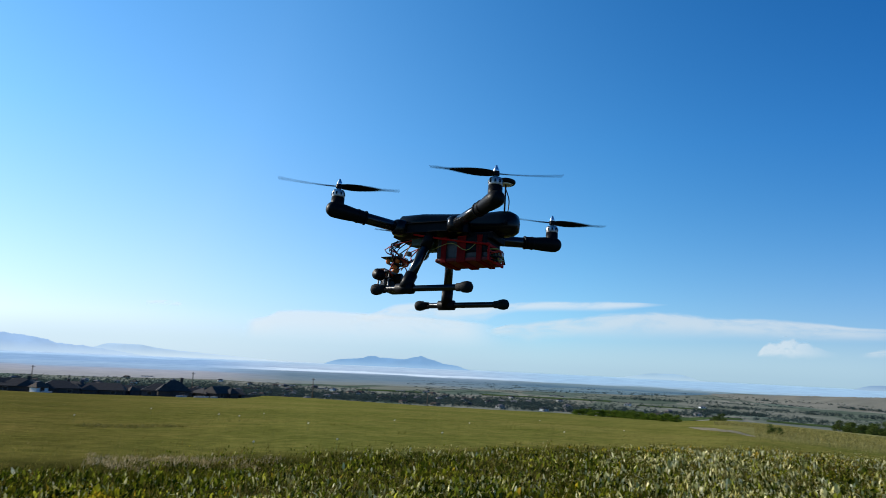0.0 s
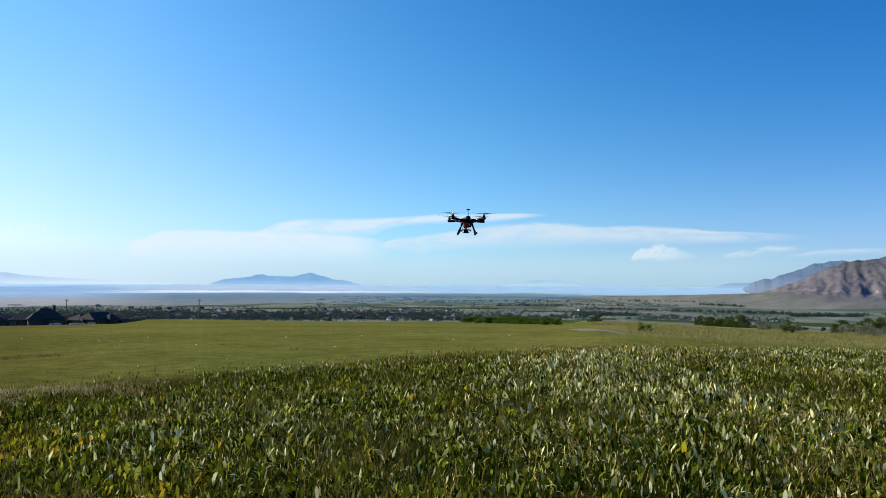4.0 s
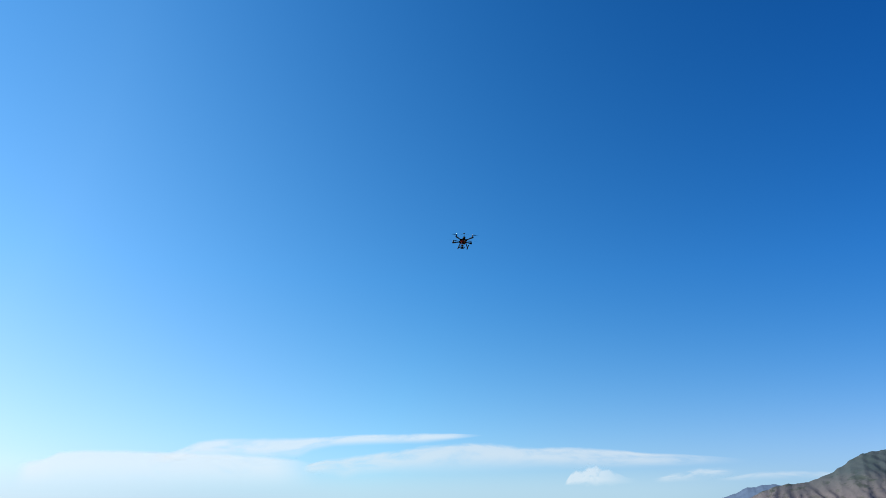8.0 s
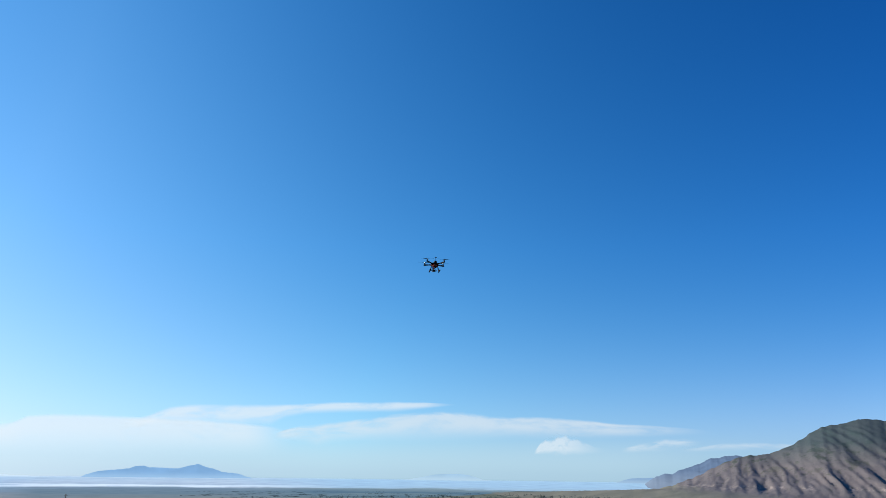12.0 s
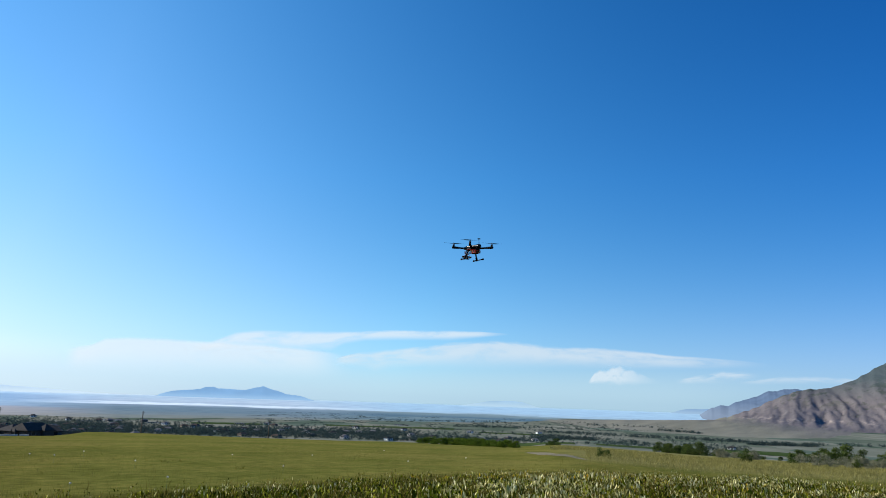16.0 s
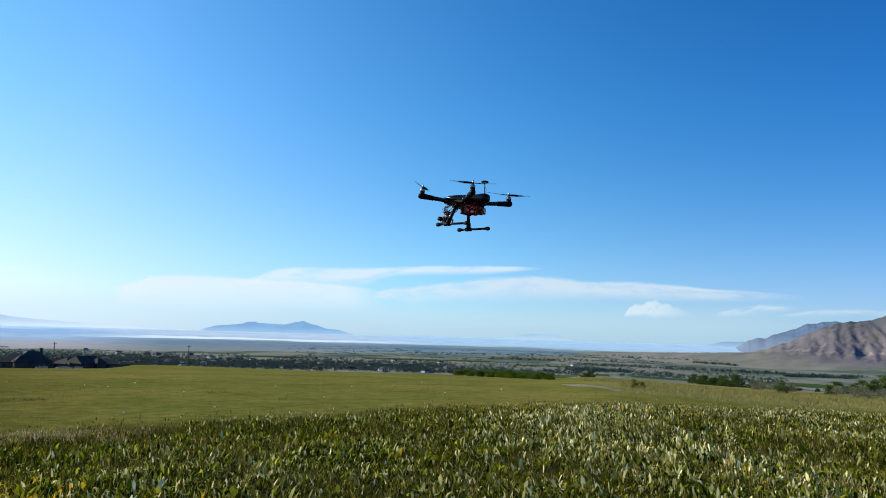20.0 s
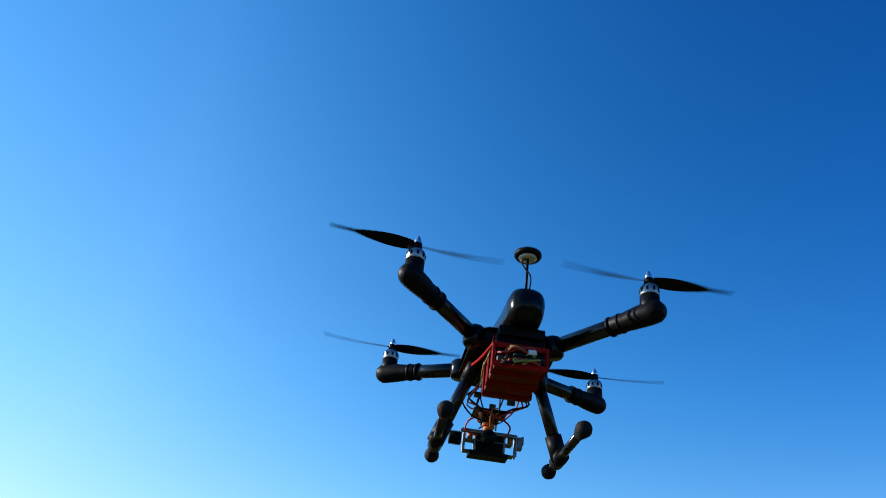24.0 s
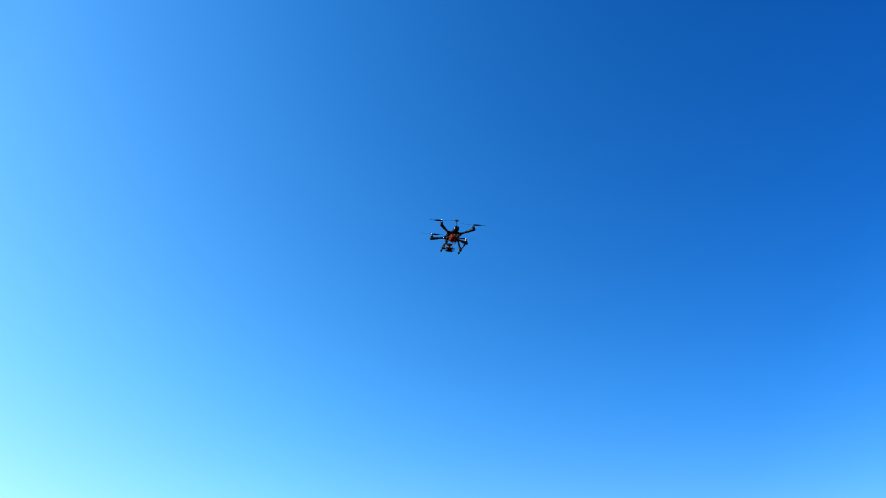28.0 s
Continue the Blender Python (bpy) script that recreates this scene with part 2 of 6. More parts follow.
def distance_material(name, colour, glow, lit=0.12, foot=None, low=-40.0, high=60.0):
    """Far country seen through many miles of air: the blue haze is put into base colour and emission, paler towards the
    foot.
    """
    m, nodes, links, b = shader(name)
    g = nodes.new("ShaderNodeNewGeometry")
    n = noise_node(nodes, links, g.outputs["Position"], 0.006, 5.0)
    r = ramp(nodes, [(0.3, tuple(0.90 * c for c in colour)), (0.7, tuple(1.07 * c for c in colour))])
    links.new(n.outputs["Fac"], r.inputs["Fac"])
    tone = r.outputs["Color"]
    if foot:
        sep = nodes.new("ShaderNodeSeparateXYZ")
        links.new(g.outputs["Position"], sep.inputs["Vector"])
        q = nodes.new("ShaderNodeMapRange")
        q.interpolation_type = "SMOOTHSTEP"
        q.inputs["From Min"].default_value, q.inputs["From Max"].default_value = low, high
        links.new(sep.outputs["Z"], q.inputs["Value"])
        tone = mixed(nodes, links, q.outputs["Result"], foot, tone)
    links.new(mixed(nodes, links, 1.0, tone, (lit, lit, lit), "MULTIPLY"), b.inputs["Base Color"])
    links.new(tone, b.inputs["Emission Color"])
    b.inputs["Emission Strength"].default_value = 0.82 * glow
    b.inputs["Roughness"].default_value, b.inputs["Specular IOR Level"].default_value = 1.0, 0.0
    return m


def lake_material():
    """Marsh and mud flats, a white salt shore, then shallow pale water, in long level streaks, with distance haze put
    into the base colours; three stretches of shore blend into one another.
    """
    m, nodes, links, b = shader("lake")
    uv = nodes.new("ShaderNodeUVMap")
    sep = nodes.new("ShaderNodeSeparateXYZ")
    links.new(uv.outputs["UV"], sep.inputs["Vector"])

    def streaks(scale, detail=6.0):
        mp = nodes.new("ShaderNodeMapping")
        mp.inputs["Scale"].default_value = (*scale, 1.0)
        links.new(uv.outputs["UV"], mp.inputs["Vector"])
        return noise_node(nodes, links, mp.outputs["Vector"], 1.0, detail, 0.6).outputs["Fac"]

    def span(value, lo, hi, top=1.0):
        q = nodes.new("ShaderNodeMapRange")
        q.inputs["From Min"].default_value, q.inputs["From Max"].default_value, q.inputs["To Max"].default_value = lo, hi, top
        links.new(value, q.inputs["Value"])
        return q.outputs["Result"]

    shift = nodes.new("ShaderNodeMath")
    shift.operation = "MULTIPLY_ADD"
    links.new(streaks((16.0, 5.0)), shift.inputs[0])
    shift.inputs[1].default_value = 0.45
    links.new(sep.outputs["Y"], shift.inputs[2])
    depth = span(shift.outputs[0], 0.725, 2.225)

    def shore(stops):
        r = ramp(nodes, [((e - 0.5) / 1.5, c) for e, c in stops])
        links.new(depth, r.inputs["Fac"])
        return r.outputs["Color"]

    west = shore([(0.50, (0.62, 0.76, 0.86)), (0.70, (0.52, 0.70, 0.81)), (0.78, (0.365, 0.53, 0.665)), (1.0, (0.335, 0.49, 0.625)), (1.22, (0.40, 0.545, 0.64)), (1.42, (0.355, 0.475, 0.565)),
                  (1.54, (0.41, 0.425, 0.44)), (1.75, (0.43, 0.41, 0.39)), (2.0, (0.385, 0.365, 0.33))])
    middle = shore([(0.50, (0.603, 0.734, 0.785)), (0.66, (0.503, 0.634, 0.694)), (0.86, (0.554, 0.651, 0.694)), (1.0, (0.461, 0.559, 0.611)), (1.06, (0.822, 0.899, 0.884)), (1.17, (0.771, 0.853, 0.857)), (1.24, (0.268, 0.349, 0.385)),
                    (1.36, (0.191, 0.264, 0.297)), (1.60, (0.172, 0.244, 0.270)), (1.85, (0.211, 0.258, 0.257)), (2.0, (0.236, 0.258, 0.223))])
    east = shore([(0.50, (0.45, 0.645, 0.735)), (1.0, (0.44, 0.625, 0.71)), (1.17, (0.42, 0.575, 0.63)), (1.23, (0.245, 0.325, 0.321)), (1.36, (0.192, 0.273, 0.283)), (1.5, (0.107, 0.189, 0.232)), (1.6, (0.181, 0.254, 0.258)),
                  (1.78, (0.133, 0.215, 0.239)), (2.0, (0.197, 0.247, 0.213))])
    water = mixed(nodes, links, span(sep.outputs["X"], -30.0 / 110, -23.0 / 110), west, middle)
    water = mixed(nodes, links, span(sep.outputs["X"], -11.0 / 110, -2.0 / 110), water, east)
    fine = ramp(nodes, [(0.32, (0.76, 0.80, 0.84)), (0.5, (1, 1, 1)), (0.68, (1.18, 1.15, 1.10))])
    links.new(streaks((70.0, 20.0), 4.0), fine.inputs["Fac"])
    links.new(mixed(nodes, links, 0.6, water, fine.outputs["Color"], "MULTIPLY"), b.inputs["Base Color"])
    b.inputs["Roughness"].default_value, b.inputs["Specular IOR Level"].default_value = 1.0, 0.0
    return m


def cloud_material(name, bright, streak, seed, dense=0.85, gaps=(0.18, 0.60), ragged=0.10, upper=0.10, lower=(0.45, 1.0), ends=(0.06, 0.06), tint=(0.89, 0.97, 1.03)):
    """Thin vapour: a crisp upper rim, thinning out downwards, broken by long streaks."""
    m, nodes, links, b = shader(name)
    nodes.remove(b)
    uv = nodes.new("ShaderNodeUVMap")
    sep = nodes.new("ShaderNodeSeparateXYZ")
    links.new(uv.outputs["UV"], sep.inputs["Vector"])
    mp = nodes.new("ShaderNodeMapping")
    mp.inputs["Scale"].default_value, mp.inputs["Location"].default_value = streak, (seed, seed * 0.7, 0)
    links.new(uv.outputs["UV"], mp.inputs["Vector"])
    n = noise_node(nodes, links, mp.outputs["Vector"], 1.0, 7.0, 0.62)
    n.inputs["Distortion"].default_value = 0.35

    def calc(op, a, c=None):
        q = nodes.new("ShaderNodeMath")
        q.operation = op
        q.use_clamp = op in ("MULTIPLY", "SUBTRACT")
        for s, v in ((q.inputs[0], a), (q.inputs[1], c)):
            if v is None:
                continue
            if isinstance(v, (int, float)):
                s.default_value = v
            else:
                links.new(v, s)
        return q.outputs[0]

    def step(v, lo, hi):
        q = nodes.new("ShaderNodeMapRange")
        q.interpolation_type = "SMOOTHSTEP"
        q.inputs["From Min"].default_value, q.inputs["From Max"].default_value = lo, hi
        links.new(v, q.inputs["Value"])
        return q.outputs["Result"]

    v = calc("ADD", calc("ADD", sep.outputs["Y"], -0.5 * ragged), calc("MULTIPLY", n.outputs["Fac"], ragged))
    rim = step(v, 0.10, 0.10 + upper)
    fade = calc("SUBTRACT", 1.0, step(v, *lower))
    sides = calc("MULTIPLY", step(sep.outputs["X"], 0.0, ends[0]), calc("SUBTRACT", 1.0, step(sep.outputs["X"], 1.0 - ends[1], 1.0)))
    alpha = calc("MULTIPLY", calc("MULTIPLY", rim, fade), calc("MULTIPLY", sides, step(n.outputs["Fac"], *gaps)))
    alpha = calc("MULTIPLY", alpha, dense)
    em = nodes.new("ShaderNodeEmission")
    em.inputs["Color"].default_value, em.inputs["Strength"].default_value = (*tint, 1), 0.82 * bright
    tr = nodes.new("ShaderNodeBsdfTransparent")
    mx = nodes.new("ShaderNodeMixShader")
    links.new(alpha, mx.inputs["Fac"])
    links.new(tr.outputs["BSDF"], mx.inputs[1])
    links.new(em.outputs["Emission"], mx.inputs[2])
    links.new(mx.outputs["Shader"], nodes["Material Output"].inputs["Surface"])
    return m


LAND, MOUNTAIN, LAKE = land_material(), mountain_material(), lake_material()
BLACK = plain("black_plastic", (0.0035, 0.0035, 0.004), (0.005, 0.005, 0.006), 20, 0.45, spec=0.08, bump=0.05)
GLOSS = plain("glossy_black_shell", (0.003, 0.003, 0.0035), (0.0045, 0.0045, 0.0055), 12, 0.20, spec=0.16)
CARBON = plain("carbon_tube", (0.004, 0.004, 0.005), (0.006, 0.006, 0.007), 60, 0.22, spec=0.36)
RUBBER = plain("black_rubber", (0.005, 0.005, 0.005), (0.009, 0.009, 0.009), 40, 0.7, spec=0.15, bump=0.2)
STEEL = plain("bare_aluminium", (0.62, 0.62, 0.64), (0.72, 0.72, 0.74), 60, 0.28, metal=1.0)
DARKMETAL = plain("dull_grey_metal", (0.16, 0.16, 0.165), (0.24, 0.24, 0.245), 60, 0.5, metal=0.85)
SILVER = plain("silver_bell", (0.30, 0.30, 0.30), (0.42, 0.42, 0.42), 60, 0.4, metal=0.9)
RED = plain("red_strap", (0.28, 0.006, 0.005), (0.40, 0.010, 0.008), 50, 0.6, bump=0.2, spec=0.08)
REDWIRE = plain("red_wire", (0.32, 0.018, 0.012), (0.42, 0.03, 0.02), 80, 0.45)
ORANGE = plain("orange_damper", (0.60, 0.13, 0.02), (0.66, 0.18, 0.03), 80, 0.5)
YELLOWWIRE = plain("yellow_wire", (0.24, 0.22, 0.05), (0.32, 0.28, 0.07), 80, 0.45)
WRAP = plain("dark_battery_wrap", (0.035, 0.03, 0.028), (0.06, 0.055, 0.05), 30, 0.5)
CIRCUIT = plain("circuit_board", (0.02, 0.05, 0.03), (0.05, 0.08, 0.05), 90, 0.5)
LENS = plain("lens_glass", (0.01, 0.01, 0.015), (0.02, 0.02, 0.03), 30, 0.06, spec=0.6)
PALE = plain("pale_plastic", (0.62, 0.62, 0.58), (0.7, 0.7, 0.66), 50, 0.5)


# ---- mesh helpers ----
def part(name, bm, material, parent=None, label="", smooth=False):
    me = bpy.data.meshes.new(name)
    bm.normal_update()
    if smooth:
        for fc in bm.faces:
            fc.smooth = True
    bm.to_mesh(me)
    bm.free()
    me.materials.append(material)
    ob = new(name, me)
    ob.parent = parent
    return tagged(ob, label)


def sheet(name, verts, faces, material, smooth=True):
    me = bpy.data.meshes.new(name)
    me.from_pydata(verts, [], faces)
    me.materials.append(material)
    if smooth:
        me.polygons.foreach_set("use_smooth", [True] * len(me.polygons))
    return new(name, me)


def thing(name, m, label, category, group="", kind=""):
    ob = new(name)
    ob.empty_display_size = 0.1
    ob.matrix_basis = m
    return tagged(ob, label, category, group, kind)


def box(bm, c, s, bevel=0.0, turn=None):
    m = Matrix.Translation(c) @ (turn or Matrix()) @ Matrix.Diagonal((*s, 1))
    made = bmesh.ops.create_cube(bm, size=1.0, matrix=m)
    if bevel:
        edges = {e for v in made["verts"] for e in v.link_edges}
        bmesh.ops.bevel(bm, geom=list(edges), offset=bevel, segments=2, affect="EDGES", profile=0.6)
    return bm


def rod(bm, a, b, ra, rb=None, n=12, caps=True):
    a, b = Vector(a), Vector(b)
    d = b - a
    m = Matrix.Translation((a + b) / 2) @ d.to_track_quat("Z", "Y").to_matrix().to_4x4()
    bmesh.ops.create_cone(bm, cap_ends=caps, segments=n, radius1=ra, radius2=ra if rb is None else rb, depth=d.length, matrix=m)
    return bm


def lathe(bm, profile, m=None, n=16):
    """A turned form round z from (radius, height) pairs."""
    m = m or Matrix()
    rings = []
    for r, z in profile:
        if r < 1e-6:
            rings.append([bm.verts.new(m @ Vector((0, 0, z)))])
        else:
            rings.append([bm.verts.new(m @ Vector((r * math.cos(2 * math.pi * k / n), r * math.sin(2 * math.pi * k / n), z))) for k in range(n)])
    for p, q in zip(rings, rings[1:]):
        for k in range(n):
            j = (k + 1) % n
            ring = [p[k % len(p)], p[j % len(p)], q[j % len(q)], q[k % len(q)]]
            ring = list(dict.fromkeys(ring))
            if len(ring) > 2:
                bm.faces.new(ring)
    return bm


def along(bm, points, r, n=6):
    """A cable through the points, rounded off."""
    pts = [Vector(p) for p in points]
    fine = []
    for i in range(len(pts) - 1):
        p0, p1, p2, p3 = pts[max(i - 1, 0)], pts[i], pts[i + 1], pts[min(i + 2, len(pts) - 1)]
        for k in range(4):
            u = k / 4
            fine.append(0.5 * (2 * p1 + (p2 - p0) * u + (2 * p0 - 5 * p1 + 4 * p2 - p3) * u * u + (3 * p1 - p0 - 3 * p2 + p3) * u ** 3))
    fine.append(pts[-1])
    prev = None
    for i, p in enumerate(fine):
        d = (fine[min(i + 1, len(fine) - 1)] - fine[max(i - 1, 0)]).normalized()
        side = d.cross(Vector((0.31, 0.17, 0.93))).normalized()
        up = d.cross(side)
        ring = [bm.verts.new(p + r * (math.cos(2 * math.pi * k / n) * side + math.sin(2 * math.pi * k / n) * up)) for k in range(n)]
        if prev:
            for k in range(n):
                bm.faces.new((prev[k], prev[(k + 1) % n], ring[(k + 1) % n], ring[k]))
        prev = ring
    return bm


def curve(table, x):
    """Smooth reading of a short table of (x, y)."""
    if x <= table[0][0]:
        return table[0][1]
    for (x0, y0), (x1, y1) in zip(table, table[1:]):
        if x <= x1:
            return y0 + (y1 - y0) * (x - x0) / (x1 - x0)
    return table[-1][1]


# ---- land ----
FLOOR = -42.4
TILT = [(-60, 0.0465), (-43, 0.0475), (-39, 0.0497), (-35.7, 0.0504), (-31.8, 0.0510), (-28, 0.0512), (-25, 0.0507), (-21.5, 0.0503), (-17, 0.0503), (-11, 0.0513), (-6.7, 0.0517), (-2.3, 0.0508), (2, 0.0512),
        (6.6, 0.0493), (10.5, 0.0446), (13, 0.0449), (20, 0.0487), (27, 0.0500), (32, 0.0504), (60, 0.047)]
BROW = [(-60, 330), (-20, 330), (-10, 300), (-4, 250), (4, 160), (9, 110), (13, 95), (20, 90), (27, 95), (35, 110), (60, 160)]

EDGE = [(-60, 15.0), (-40, 16.5), (-30, 17.5), (-21, 19.5), (-14, 21.5), (-8, 24.5), (-1, 29), (5.5, 34), (11.3, 34.5), (13.7, 37.5), (17.3, 38.5), (21, 43), (24.5, 49), (32, 48), (60, 44)]
RISE = [(-26.6, 0.0), (-24.9, 1.4), (-21.5, 1.0), (-17, 0.3), (-13, 0.0)]
DROP = [(-6, 3.5e-4), (3, 2.0e-4), (9, 0.5e-4), (60, 0.3e-4)]


def ground(x, y):
    """Height of the land: a meadow that falls away gently to its brow, then drops to the valley floor."""
    r = math.hypot(x, y)
    az = math.degrees(math.atan2(x, y))
    tilt, brow = curve(TILT, az), curve(BROW, az)
    q = min(r, brow)
    z = -tilt * q - 1.35e-5 * q * q
    if r > brow:
        d = r - brow
        z -= (tilt + 2.7e-5 * brow) * d + min(d, 300) ** 2 * curve(DROP, az)
    swell = min(1, max(0, (r - 160) / 150))
    z += curve(RISE, az) * swell * swell * (3 - 2 * swell)
    z += 0.05 * noise.noise((x * 0.12, y * 0.12, 0)) * min(1, r / 12)
    if z < FLOOR + 8:
        k = 8.0
        d = z - FLOOR
        z = FLOOR + (0 if d < -k else (d + k) ** 2 / (4 * k))
    return z


def at(az, r, up=0.0):
    a = radians(az)
    x, y = r * math.sin(a), r * math.cos(a)
    return Vector((x, y, ground(x, y) + up))


def reach(az):
    """How far the leafy plants go; behind the standing place they end sooner."""
    k = min(1, max(0, (84 - abs(az)) / 24))
    return curve(EDGE, az) * k + 9.0 * (1 - k)


def build_ground():
    azs = [-180 + 6 * k for k in range(20)] + [-60 + 1.0 * k for k in range(120)] + [60 + 6 * k for k in range(20)]
    rs = [0.6 * 1.068 ** k for k in range(138)]
    rs = [r for r in rs if r < 4850] + [4880]
    verts, valley, soil, dry, sunward_dim = [(0, 0, ground(0, 0))], [0.0], [0.0], [0.0], [0.0]
    for r in rs:
        for a in azs:
            p = at(a, r)
            verts.append(p)
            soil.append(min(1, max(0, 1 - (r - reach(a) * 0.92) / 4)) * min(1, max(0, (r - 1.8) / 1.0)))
            sunward_dim.append(min(1, max(0, (-22 - a) / 16), max(0, (a + 170) / 60)))
            dry.append(min(1, max(0, (a - 9) / 4)) * min(1, max(0, (r - curve(BROW, a) * 0.52) / 12)) if abs(a) < 90 else 0.0)
            valley.append(min(1, max(0, (r - curve(BROW, a) * 1.25 - 60) / 200)))
    n = len(azs)
    faces = [(0, 1 + (k + 1) % n, 1 + k) for k in range(n)]
    for i in range(len(rs) - 1):
        for k in range(n):
            j = (k + 1) % n
            faces.append((1 + i * n + k, 1 + i * n + j, 1 + (i + 1) * n + j, 1 + (i + 1) * n + k))
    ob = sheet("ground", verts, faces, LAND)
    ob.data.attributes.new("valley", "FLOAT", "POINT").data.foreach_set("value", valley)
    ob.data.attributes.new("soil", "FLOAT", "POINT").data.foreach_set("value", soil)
    ob.data.attributes.new("sunward_dim", "FLOAT", "POINT").data.foreach_set("value", sunward_dim)
    ob.data.attributes.new("dry", "FLOAT", "POINT").data.foreach_set("value", dry)
    tagged(ob, "olive green grassy hillside falling to tan farmland in a valley", "ground", kind="structure")


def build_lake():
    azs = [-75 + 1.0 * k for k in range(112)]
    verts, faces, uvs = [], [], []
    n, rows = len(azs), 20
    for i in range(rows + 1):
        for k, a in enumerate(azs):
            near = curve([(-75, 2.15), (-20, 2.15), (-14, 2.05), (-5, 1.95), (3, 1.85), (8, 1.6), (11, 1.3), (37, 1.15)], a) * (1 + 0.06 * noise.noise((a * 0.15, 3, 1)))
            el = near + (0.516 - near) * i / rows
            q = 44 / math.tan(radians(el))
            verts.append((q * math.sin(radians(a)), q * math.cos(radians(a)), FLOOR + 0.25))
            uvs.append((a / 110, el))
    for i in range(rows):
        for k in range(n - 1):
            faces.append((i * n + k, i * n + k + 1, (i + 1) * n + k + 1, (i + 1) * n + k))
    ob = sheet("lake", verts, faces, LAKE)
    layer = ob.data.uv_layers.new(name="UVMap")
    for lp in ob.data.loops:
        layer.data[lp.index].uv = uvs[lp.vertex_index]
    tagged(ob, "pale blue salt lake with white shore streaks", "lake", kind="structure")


def heights(name, label, profile, near, crest, far, material, rough, step=0.25, rows=26, power=1.6):
    """A range of hills: its skyline stands at the elevations of the profile, its foot on the valley floor."""
    a0, a1 = profile[0][0], profile[-1][0]
    n = int((a1 - a0) / step) + 1
    verts, faces = [], []
    top = rows * 3 // 4
    for i in range(rows + 1):
        for k in range(n):
            a = a0 + (a1 - a0) * k / (n - 1)
            if i <= top:
                u = i / top
                r = near + (crest - near) * u
                s = 0.10 * u + 0.90 * u ** power
            else:
                u = 1 - (i - top) / (rows - top)
                r = crest + (far - crest) * (1 - u)
                s = u
            peak = EYE.z + crest * math.tan(radians(curve(profile, a))) - FLOOR
            peak += rough * crest * 0.0011 * (noise.noise((a * 2.3, 0.3, 9.0)) + 0.7 * noise.noise((a * 5.3, 1.3, 4.0)) + 0.45 * noise.noise((a * 12.0, 2.3, 6.0)))
            w = 0.0
            if i < top:
                g = noise.ridged_multi_fractal((a * 0.40 + u * 1.9 + 5, u * 0.9 - a * 0.1, 2.0), 0.95, 2.1, 6, 1.0, 2.0)
                w = rough * (g - 1.15) * 0.36 * max(0, u - 0.12) ** 0.5 * (1 - u) ** 0.6
            z = FLOOR - 2 + (peak + 2) * max(0, s + w * (0.35 + s))
            verts.append((r * math.sin(radians(a)), r * math.cos(radians(a)), z))
    for i in range(rows):
        for k in range(n - 1):
            faces.append((i * n + k, i * n + k + 1, (i + 1) * n + k + 1, (i + 1) * n + k))
    ob = sheet(name, verts, faces, material)
    return tagged(ob, label, "mountain", kind="structure")


